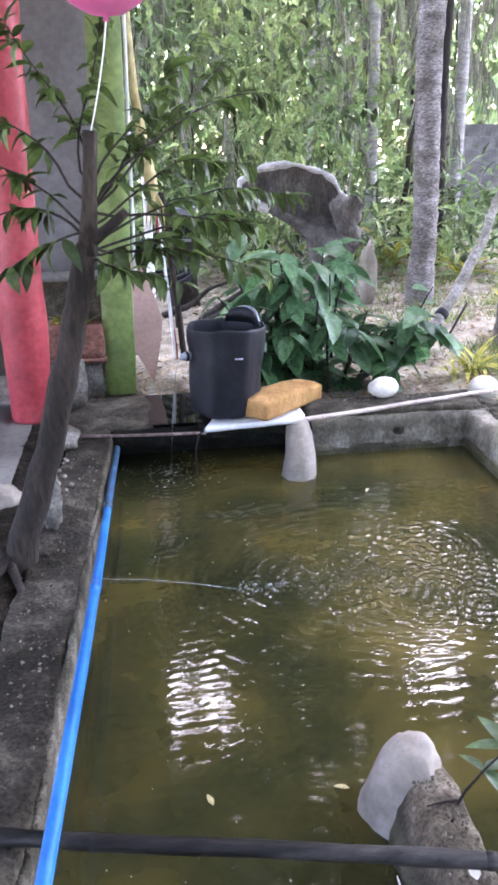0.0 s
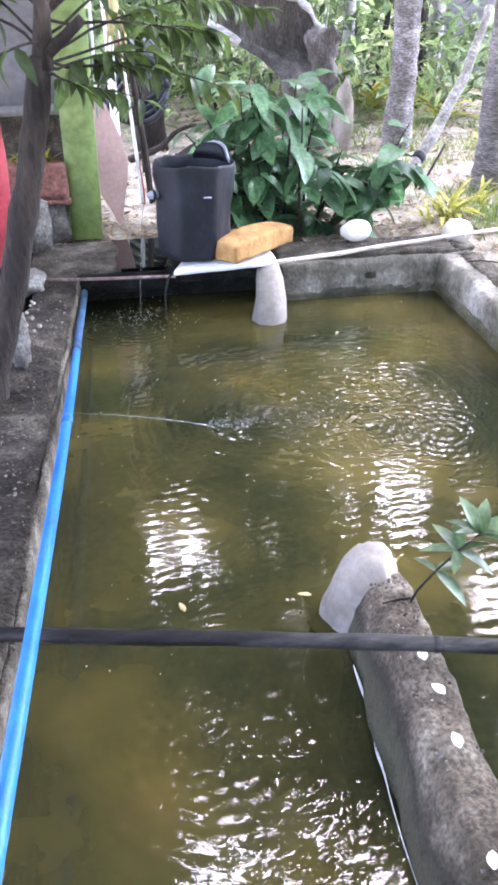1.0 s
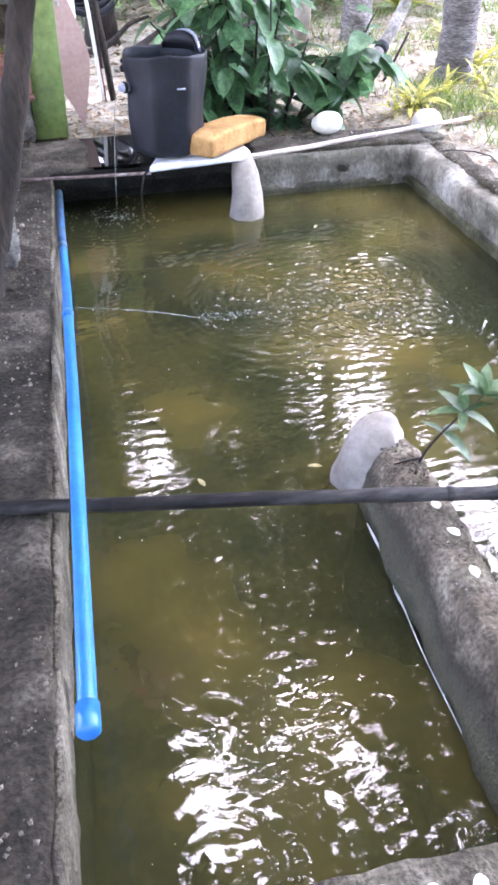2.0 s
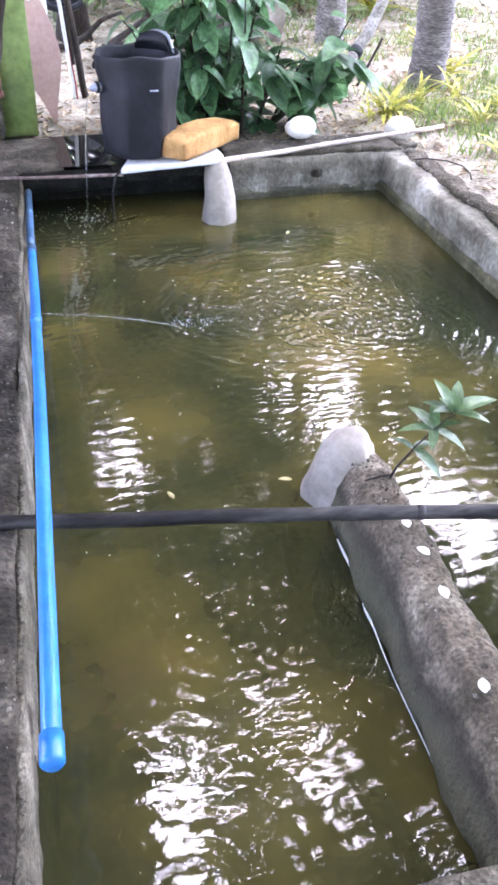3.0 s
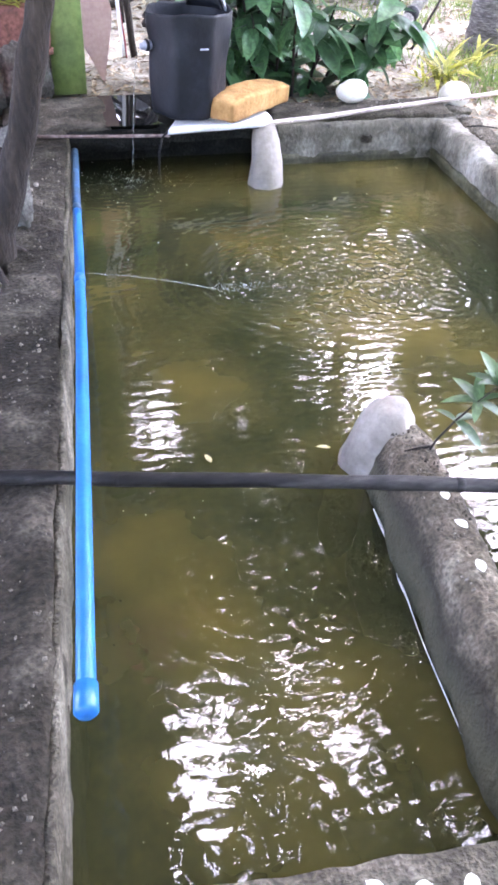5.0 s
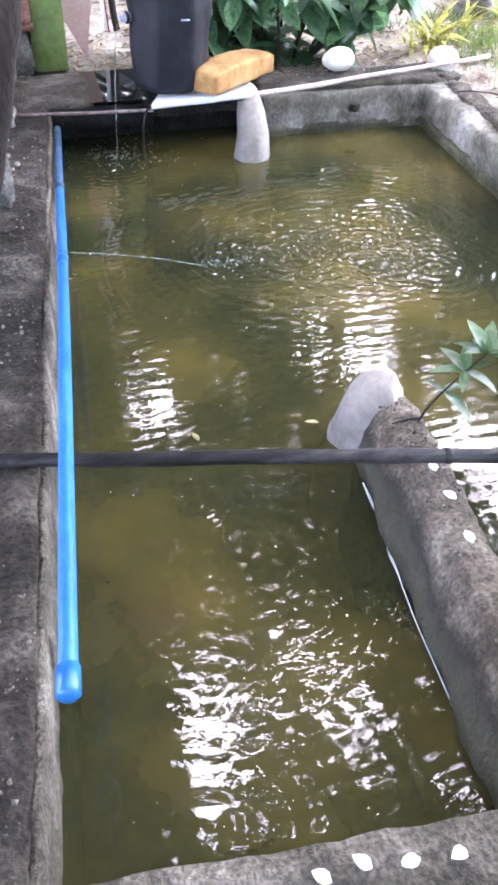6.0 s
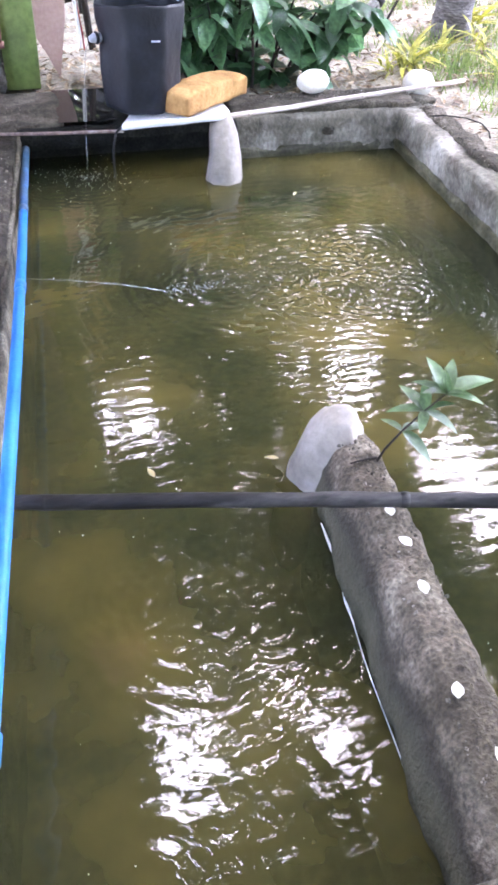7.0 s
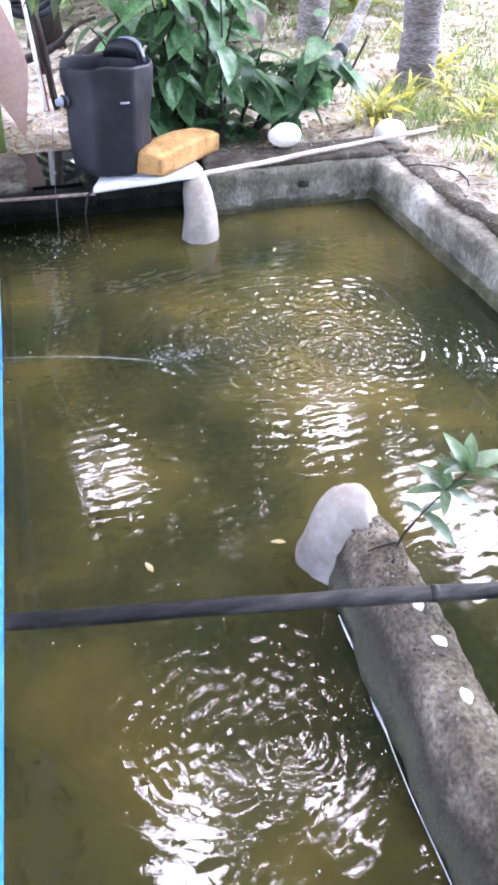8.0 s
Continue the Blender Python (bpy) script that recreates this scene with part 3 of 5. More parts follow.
# ---- things round the pond ----
def blue_pipe():
    t = thing("water_pipe", (-0.15, 1.2, 0.2), "bright blue plastic water pipe lying along the pond edge", "pipe")
    o = t.location
    p = [Vector(v) - o for v in ((-0.058, 3.75, 0.135), (-0.076, 3.2, 0.155), (-0.093, 2.5, 0.192), (-0.115, 1.8, 0.235), (-0.138, 1.2, 0.274), (-0.152, 0.85, 0.297), (-0.162, 0.597, 0.315))]
    pts = []
    for a, b in zip(p, p[1:]):
        pts += [a.lerp(b, i / 6) for i in range(6)]
    pts.append(p[-1])
    part("old_section", tube(pts[:9], 0.0172, 16), M_BLUEOLD, t, "dull weathered end of the pipe")
    part("tube", tube(pts[8:], 0.0169, 16), M_BLUE, t)
    for k in (8, 14):
        d = (pts[k + 1] - pts[k]).normalized()
        part("joint", tube([pts[k] - d * 0.03, pts[k] - d * 0.027, pts[k] + d * 0.027, pts[k] + d * 0.03], [0.0172, 0.0192, 0.0192, 0.0172], 16), M_BLUEOLD if k == 8 else M_BLUE, t, "pipe joint")
    d = (p[-1] - p[-2]).normalized()
    part("end_cap", tube([p[-1] - d * 0.035, p[-1] - d * 0.033, p[-1] + d * 0.018, p[-1] + d * 0.024], [0.0175, 0.0208, 0.0208, 0.016], 18), M_BLUE, t, "blue plastic end cap")
    return t


def dark_pole():
    t = thing("pole", (0.3, 1.163, 0.2), "dark weathered pole laid across the pond", "pole")
    pts = curve_pts((-0.95, 0.188, 0.020), (1.66, -0.400, 0.032), 40, sag=(0, 0.012, 0.004), wob=0.006, seed=3)
    r = [0.0175 * (1 + 0.10 * noise.noise(Vector((i * 0.6, 0, 0)))) for i in range(41)]
    part("shaft", tube(pts, r, 12, wobble=0.1), M_PIPEDARK, t)
    for u in (9, 21, 31):
        d = (pts[u + 1] - pts[u]).normalized()
        part("knot", tube([pts[u] - d * 0.01, pts[u], pts[u] + d * 0.01], [0.0174, 0.0192, 0.0174], 12), M_PIPEDARK, t)


def white_pole():
    t = thing("pole", (1.28, 3.81, 0.24), "thin pale bamboo pole resting along the pond wall", "pole")
    a, k, b = Vector((-0.42, -0.115, 0.0)), Vector((0, 0, 0.0)), Vector((1.02, 0.205, 0.018))
    pts = [a.lerp(k, i / 8) for i in range(8)] + [k.lerp(b, i / 16) for i in range(17)]
    pts = [p + noise.noise_vector(p * 3) * 0.006 for p in pts]
    part("shaft", tube(pts, [0.0125 - 0.00008 * i for i in range(len(pts))], 12, wobble=0.08), M_PALEPOLE, t)
    for i in (3, 8, 14, 20):
        d = (pts[i + 1] - pts[i]).normalized()
        part("node", tube([pts[i] - d * 0.008, pts[i], pts[i] + d * 0.008], [0.0122, 0.0148, 0.0122], 12), M_PALEPOLE, t)


def tub():
    t = thing("black_tub", (0.52, 3.875, 0.268), "tall dented black plastic tub standing on the white board", "tub")
    prof = [(0.0, 0.0), (0.158, 0.0), (0.170, 0.008), (0.174, 0.03), (0.180, 0.10), (0.184, 0.17), (0.188, 0.24), (0.192, 0.32), (0.196, 0.39), (0.199, 0.445), (0.199, 0.456), (0.194, 0.457), (0.191, 0.45), (0.185, 0.34), (0.172, 0.14), (0.162, 0.05), (0.0, 0.045)]
    bm = lathe(prof, 56, wobble=0.02, seed=2)
    for v in bm.verts:
        k = v.co.z / 0.43
        a = math.atan2(v.co.y, v.co.x)
        # soft sides pressed into seven flat panels, dented and leaning a little
        side = 2 * math.pi / 7
        off = (a + 2.05) % side - side / 2
        flat = math.cos(side / 2) / math.cos(off) * 1.055
        v.co.xy = v.co.xy * (1 + 0.85 * (flat - 1))
        v.co += noise.noise_vector(v.co * 9) * 0.011 + noise.noise_vector(v.co * 24) * 0.0035
        v.co.x += 0.012 * k
        v.co.z += 0.006 * k * math.sin(3 * a)
    part("body", bm, M_BUCKET, t)
    # bent flap standing on the rear rim
    def flap(r_in, r_out, a0, a1, height, name, mat, label):
        b = bmesh.new()
        n = 7
        rows = []
        for i in range(n + 1):
            u = i / n
            a = a0 + (a1 - a0) * u
            h = height * (math.sin(math.pi * u) ** 0.4) + 0.004
            c, s = math.cos(a), math.sin(a)
            rows.append([b.verts.new((r_in * c, r_in * s, 0.435)), b.verts.new((r_out * c, r_out * s, 0.435)), b.verts.new((r_out * c * 0.93, r_out * s * 0.93, 0.455 + h)), b.verts.new((r_in * c * 0.93, r_in * s * 0.93, 0.455 + h))])
        for p, q in zip(rows, rows[1:]):
            for k in range(4):
                b.faces.new((p[k], p[(k + 1) % 4], q[(k + 1) % 4], q[k]))
        b.faces.new(rows[0])
        b.faces.new(list(reversed(rows[-1])))
        return part(name, b, mat, t, label)
    f1 = flap(0.186, 0.197, radians(12), radians(80), 0.060, "flap", M_BUCKET, "bent black rim flap")
    f2 = flap(0.199, 0.207, radians(6), radians(74), 0.066, "rim_band", M_GREYPL, "shiny grey outer band of the rim flap")
    f2.parent = f1
    sp = tube([(-0.175, -0.05, 0.315), (-0.205, -0.06, 0.315), (-0.225, -0.068, 0.312)], [0.020, 0.020, 0.013], 12)
    sp = part("spout", sp, M_GREYPL, t, "small grey outlet fitting")
    part("collar", tube([(-0.188, -0.054, 0.315), (-0.190, -0.055, 0.315), (-0.198, -0.0575, 0.315), (-0.200, -0.058, 0.315)], [0.020, 0.027, 0.027, 0.020], 14), M_BUCKET, sp, "dark locking collar")
    part("label_mark", rough_box(0.035, 0.075, -0.202, -0.196, 0.318, 0.325, step=0.02, amp=0.0, bevel=0.001), M_GREYPL, t, "small worn pale mark")


def board_and_block():
    t = thing("board", (0.635, 3.865, 0.235), "thick white painted board under the black tub", "board")
    bm = rough_box(-0.265, 0.285, -0.205, 0.20, -0.008, 0.022, step=0.02, amp=0.002, bevel=0.012, seed=31)
    for v in bm.verts:
        v.co.x += 0.45 * (v.co.y + 0.205) * max(0.0, -v.co.x / 0.265)
        v.co = Matrix.Rotation(radians(4), 3, 'Z') @ v.co
        v.co.z += 0.005 * (v.co.x / 0.3)
    top = bm.copy()
    for v in bm.verts:
        # the corner towards the post is rounded off
        dx, dy = v.co.x - 0.20, v.co.y + 0.11
        if dx > 0 and dy < 0 and math.hypot(dx, dy) > 0.09:
            k = 0.09 / math.hypot(dx, dy)
            v.co.x, v.co.y = 0.20 + dx * k, -0.11 + dy * k
    for v in top.verts:
        v.co.z = v.co.z * 0.5 - 0.010
        v.co.x = v.co.x * 0.985
        v.co.y = v.co.y * 0.985 + 0.006
    part("top", bm, M_WHITE, t)
    # shade below the board is put into this near-black colour
    part("underside", top, M_LEDGESHADE, t, "underside of the board, painted dark as shade")
    b = thing("block", (0.80, 3.835, 0.275), "ochre yellow masonry block lying on the white board", "block")
    bm = rough_box(-0.215, 0.262, -0.095, 0.095, 0.0, 0.088, step=0.014, amp=0.0030, bevel=0.006, seed=33, freq=9)
    for v in bm.verts:
        v.co.z += 0.020 * math.cos(v.co.x / 0.238 * 1.45) * (v.co.z / 0.088) - 0.010 * abs(v.co.y / 0.095) ** 3 * (v.co.z / 0.088)
        v.co = Matrix.Rotation(radians(41), 3, 'Z') @ v.co
        v.co.z += 0.03 * v.co.x * 0.5
    part("body", bm, M_BRICK, b)
    g = thing("stone_foot", (0.868, 3.60, -0.42), "pale worn stone post holding up the board", "post")
    pts = [(-0.015, -0.10, 0.0), (-0.015, -0.07, 0.30), (-0.01, -0.05, 0.42), (0.005, 0.02, 0.51), (0.012, 0.09, 0.59), (0.015, 0.14, 0.640)]
    bm = tube(pts, [0.098, 0.094, 0.090, 0.082, 0.070, 0.056], 8, wobble=0.14, seed=5)
    part("body", bm, M_STONE, g)


def streams():
    m = bpy.data.materials.new("clear_water")
    m.use_nodes = True
    b = m.node_tree.nodes["Principled BSDF"]
    b.inputs["Base Color"].default_value = (0.8, 0.83, 0.82, 1)
    b.inputs["Roughness"].default_value = 0.12
    b.inputs["Transmission Weight"].default_value = 0.82
    b.inputs["IOR"].default_value = 1.33
    # white for real froth and for beads that paint in glints of sky
    glint_froth = surface("froth_and_glints", [(0.55, 0.56, 0.57), (0.72, 0.73, 0.74), (0.82, 0.83, 0.84)], scale=40, fine=120, bump=0.1, rough=0.25, grit=0.05)
    t = thing("water_jet", (-0.098, 2.34, 0.202), "thin jet of water squirting from the blue pipe", "water jet")
    pts = []
    for i in range(25):
        u = i / 24
        pts.append((0.012 + 0.50 * u, 0.17 * u, -0.006 - 0.15 * u - 0.048 * u * u + 0.002 * noise.noise(Vector((u * 12, 0, 0)))))
    part("stream", tube(pts, [0.0011 + 0.0004 * (i / 24) for i in range(25)], 8), m, t)
    s = thing("water_trickle", (0.295, 3.78, 0.57), "thin trickle of water falling from the tub", "water trickle")
    pts = []
    for i in range(25):
        u = i / 24
        pts.append((-0.012 - 0.07 * u ** 0.7, -0.01 - 0.055 * u ** 0.6, -0.57 * u ** 1.3))
    part("stream", tube(pts, [0.0019 - 0.0004 * (i / 24) for i in range(25)], 8, wobble=0.4), m, s)
    rng = random.Random(4)
    # beads spread past the splash to imitate glitter of reflected sky
    f = thing("water_splash", (0.21, 3.70, 0.0), "white splash bubbles and painted sky glitter under the trickle", "splash")
    bm = bmesh.new()
    for _ in range(520):
        a, r = rng.uniform(0, 6.28), abs(rng.gauss(0, 0.13))
        k = 0.0005 + 0.0012 * rng.random() ** 2
        bmesh.ops.create_icosphere(bm, subdivisions=1, radius=k, matrix=Matrix.Translation((r * math.cos(a) * 1.3, r * math.sin(a), k * 0.4)))
    tagged(part("foam", bm, glint_froth, f), kind="stuff")
    f2 = thing("water_splash", (0.44, 2.515, 0.0), "white splashing bubbles where the jet lands", "splash")
    bm = bmesh.new()
    for _ in range(360):
        k = 0.0004 + 0.0009 * rng.random() ** 2
        bmesh.ops.create_icosphere(bm, subdivisions=1, radius=k, matrix=Matrix.Translation((abs(rng.gauss(0, 0.12)) - 0.03, rng.gauss(0, 0.022), k * 0.4)))
    tagged(part("foam", bm, glint_froth, f2), kind="stuff")
    # scattered white specks, part drifting bubbles, part painted glints on the ripples
    bm = bmesh.new()
    for _ in range(170):
        k = 0.0007 + 0.0019 * rng.random() ** 2
        x, y = rng.uniform(-0.1, 1.7), 0.4 + 3.3 * rng.random() ** 1.3
        if 0.5 < x < 0.8 and y < 1.6:
            continue
        bmesh.ops.create_icosphere(bm, subdivisions=1, radius=k, matrix=Matrix.Translation((x, y, k * 0.2)))
    tagged(part("pond_foam", bm, glint_froth), "tiny white specks on the pond for bubbles and painted glints", "foam", kind="stuff")
    # calm water in the little trough behind the ledge
    vs = [(0.10, 3.88, 0.205), (0.42, 3.88, 0.205), (0.42, 4.42, 0.205), (0.10, 4.42, 0.205)]
    tagged(raw("water", vs, [(0, 1, 2, 3)], M_DARKWATER), "still dark water in the small trough", "water", kind="structure")


def stones():
    e = thing("white_stone", (1.445, 4.06, 0.282), "smooth white egg-shaped stone on the pond wall", "stone", group="white stones")
    bm = pebble(0.088, 0.062, 0.060, amp=0.05, seed=1)
    for v in bm.verts:
        k = v.co.x / 0.088
        v.co.yz = v.co.yz * (1 + 0.10 * k)
    part("body", bm, M_EGG, e)
    e2 = thing("white_stone", (2.045, 4.05, 0.245), "round white stone behind the bamboo pole", "stone", group="white stones")
    part("body", pebble(0.088, 0.075, 0.072, amp=0.07, seed=4), M_EGG, e2)
    w = thing("pale_boulder", (0.652, 1.41, 0.0), "pale smooth boulder at the end of the pond divider", "boulder")
    bm = pebble(0.083, 0.105, 0.345, amp=0.11, seed=7, freq=1.7, sub=4)
    for v in bm.verts:
        if v.co.z > 0.1:
            v.co.z = 0.1 + (v.co.z - 0.1) * 0.50
        v.co.x += 0.22 * v.co.z
        a = math.atan2(v.co.y, v.co.x)
        v.co.xy = v.co.xy * (1 + 0.16 * max(0.0, math.cos(a - 2.75)) ** 5 - 0.13 * max(0.0, math.cos(a + 2.45)) ** 3)
        v.co += noise.noise_vector(v.co * 16) * 0.005
    part("body", bm, M_STONE, w)
    for x, y, z, r, s, mat, lab in [(-0.50, 3.02, 0.22, (0.075, 0.07, 0.05), 3, M_STONE, "whitish rounded rock beside the tree"), (-0.285, 2.78, 0.29, (0.045, 0.05, 0.125), 5, M_ROCK, "upright greenish stone leaning by the trunk"),
                                    (-0.30, 4.28, 0.33, (0.085, 0.07, 0.17), 8, M_ROCK, "rough grey rock at the foot of the post"), (-0.42, 4.30, 0.30, (0.08, 0.07, 0.14), 10, M_ROCK, "rough grey rock beside the post"),
                                    (-0.31, 3.65, 0.24, (0.08, 0.09, 0.06), 11, M_ROCK, "small grey rock on the kerb")]:
        t = thing("rock", (x, y, z), lab, "rock", group="rocks by the kerb")
        part("body", pebble(*r, amp=0.42, seed=s, freq=2.4), mat, t)
    rng = random.Random(8)
    for i in range(9):
        x, y = -0.27 + rng.uniform(-0.035, 0.035), 3.05 + rng.uniform(0, 0.42)
        t = thing("pebble", (x, y, 0.212), "small pale pebble on the kerb", "pebble", group="pebbles on the kerb")
        k = rng.uniform(0.006, 0.014)
        part("body", pebble(k, k * 1.2, k * 0.8, amp=0.2, seed=i, sub=2), M_STONE, t)


def petals():
    rng = random.Random(11)
    me = []
    for k in range(3):
        m = leaf_mesh("petal", 0.036, 0.024, droop=0.10 - 0.05 * k, fold=0.2 + 0.1 * k, n=4, material=M_EGG)
        me.append(m)
    spots = [(0.692, 1.066), (0.688, 0.968), (0.675, 0.841), (0.641, 0.606), (0.655, 0.47), (0.163, 0.268), (0.227, 0.273), (0.296, 0.256), (0.368, 0.245)]
    for i, (x, y) in enumerate(spots):
        t = thing("petal", (x, y, 0.190 if y > 0.33 else 0.206), "fallen white petal on the concrete", "petal", group="fallen petals")
        o = new("blade", me[i % 3])
        o.parent = t
        o.matrix_local = Matrix.Rotation(rng.uniform(-0.6, 0.6) + (1.3 if y < 0.33 else 0.0), 4, 'Z') @ Matrix.Translation((0, -0.02, 0.004)) @ Matrix.Rotation(rng.uniform(-0.2, 0.3), 4, 'X') @ Matrix.Scale(0.9 if y < 0.33 else 1.0, 4)
    lm = leaf_mesh("blade", 0.042, 0.016, droop=0.05, fold=0.25, n=4, material=M_YELLOWLEAF)
    for x, y, a in [(0.207, 1.500, 0.3), (0.560, 1.500, 1.2), (1.15, 3.32, 2.6)]:
        q = thing("floating_leaf", (x, y, 0.003), "pale yellow fallen leaf floating on the water", "leaf", group="floating leaves")
        o = new("blade", lm)
        o.parent = q
        o.matrix_local = Matrix.Rotation(a, 4, 'Z')
    # white mesh strip imitates the sky's shine on the meniscus along the divider
    t = thing("floating_strip", (0.565, 0.9, 0.004), "white strip standing in for the waterline shine along the divider", "strip")
    bm = bmesh.new()
    n, rows = 40, []
    for i in range(n + 1):
        u = i / n
        y = 0.33 - 0.78 * u
        x = 0.033 - 0.058 * u + 0.004 * math.sin(u * 9)
        w = 0.0011 + 0.0070 * math.exp(-((u - 0.32) / 0.055) ** 2) + 0.003 * math.exp(-((u - 0.08) / 0.06) ** 2)
        rows.append([bm.verts.new((x - w, y, 0)), bm.verts.new((x, y, 0.003)), bm.verts.new((x + w, y, 0))])
    for a, b in zip(rows, rows[1:]):
        for k in (0, 1):
            bm.faces.new((a[k], b[k], b[k + 1], a[k + 1]))
    part("blade", bm, M_WHITE, t)


def sapling():
    t = thing("sapling", (0.735, 1.25, 0.17), "small green sapling growing from the divider", "plant")
    tip = Vector((0.158, 0.01, 0.178))
    pts = [Vector((0, 0, 0)), Vector((0.016, 0, 0.038)), Vector((0.058, 0.006, 0.085)), Vector((0.11, 0.01, 0.135)), tip]
    part("stem", tube(pts, [0.0036, 0.0032, 0.0028, 0.0024, 0.0018], 8), M_BARK, t)
    part("root", tube([(0, 0, 0.015), (-0.03, 0.003, 0.012), (-0.07, 0.0, 0.009)], [0.004, 0.003, 0.002], 6), M_BARK, t)
    me = leaf_mesh("leaf", 0.118, 0.044, droop=0.35, fold=0.3, n=6, material=M_SAPLEAF)
    for p, d, s in [(tip, (1, 0.2, 0.35), 1.15), (tip, (-0.15, 0.7, 0.75), 0.85), (tip, (0.35, 0.6, 0.7), 0.8), (tip, (0.15, 0.2, 1), 0.6), (pts[3], (-1, 0.3, 0.25), 0.75), (pts[3], (0.8, -0.55, -0.15), 0.8),
                    (pts[2], (0.55, -0.8, -0.2), 0.85), (pts[2], (-0.5, 0.5, 0.4), 0.5), (pts[3], (0.5, -0.2, 0.5), 0.6), (tip, (0.8, -0.4, 0.15), 0.75), (tip, (-0.6, 0.5, 0.35), 0.7), (pts[3], (-0.4, -0.7, 0.1), 0.6), (tip, (0.25, -0.5, 0.6), 0.5), (tip, (0.05, 0.9, 0.2), 0.7), (tip, (-0.8, -0.1, 0.55), 0.6), (pts[3], (-0.3, 0.9, 0.5), 0.8), (pts[3], (0.2, 0.6, 0.9), 0.65), (pts[2], (0.9, 0.3, 0.1), 0.7)]:
        o = new("leaf", me)
        o.parent = t
        o.matrix_local = aim(p, d, s)


M_SAPLEAF = leafy("sapling_leaf", [(0.05, 0.095, 0.04), (0.092, 0.158, 0.064), (0.15, 0.225, 0.095)], rough=0.4, vary=0.15)


def rods():
    t = thing("rod", (0.1, 3.70, 0.21), "thin pale metal rod lying across the pond corner", "rod")
    part("shaft", tube(curve_pts((-0.42, 0.05, 0.004), (0.30, -0.03, 0.006), 12, wob=0.002), 0.0075, 10), M_RUST, t)
    h = thing("drain_pipe", (1.457, 3.797, 0.106), "dark drain hole in the pond wall", "drain")
    part("ring", tube([(0, 0.02, 0), (0, -0.004, 0), (0, -0.004, 0), (0, 0.03, 0)], [0.030, 0.030, 0.022, 0.022], 16, closed=False), M_MOSS, h)
    # flat black disc paints the dark inside of the hole
    part("bore", lathe([(0.0, 0.0), (0.024, 0.0)], 16), M_BUCKET, h)
    h.children[1].matrix_local = pose(0, -0.002, 0, 90, 0, 0)


blue_pipe()
dark_pole()
white_pole()
tub()
board_and_block()
streams()
stones()
petals()
sapling()
rods()


def wire_and_hose():
    w = thing("wire", (1.97, 3.42, 0.225), "thin dark bent wire on the pond wall", "wire")
    part("strand", tube([(-0.06, 0.16, 0.0), (0.0, 0.12, 0.012), (0.07, 0.04, 0.02), (0.11, -0.05, 0.02), (0.11, -0.13, 0.008), (0.10, -0.17, -0.01)], 0.0035, 6), M_PIPEDARK, w)
    r = thing("rock", (2.00, 3.875, 0.212), "broken pale chunk of concrete at the wall corner", "rock")
    part("body", pebble(0.070, 0.045, 0.022, amp=0.4, seed=31, freq=2.4), M_CONC, r)
    h = thing("hose_coil", (0.38, 6.30, 0.20), "dark coil of old hose hung on a stake", "hose")
    for i in range(4):
        ps = [(0.24 * math.cos(a) + 0.02 * i, 0.12 * math.sin(a) + 0.05 * i, 0.60 + (0.22 - 0.02 * i) * math.sin(a + 0.3 * i)) for a in [2 * math.pi * k / 28 for k in range(27)]]
        part("loop", tube(ps, 0.022, 8), M_BUCKET, h)
    part("stake", tube([(0.04, 0.13, -0.06), (0.03, 0.12, 0.4), (0.035, 0.12, 0.84)], [0.022, 0.02, 0.016], 8), M_BARK, h, "dark wooden stake")


wire_and_hose()


def drip_hose():
    h = thing("drip_hose", (0.35, 3.655, 0.0), "thin dark hose hanging from the board into the pond", "hose")
    part("tube", tube([(0.075, 0.06, 0.228), (0.045, 0.02, 0.236), (0.012, 0.0, 0.215), (-0.008, -0.008, 0.14), (-0.012, -0.012, 0.05), (-0.006, -0.014, -0.06)], 0.0055, 8), M_PIPEDARK, h)


drip_hose()


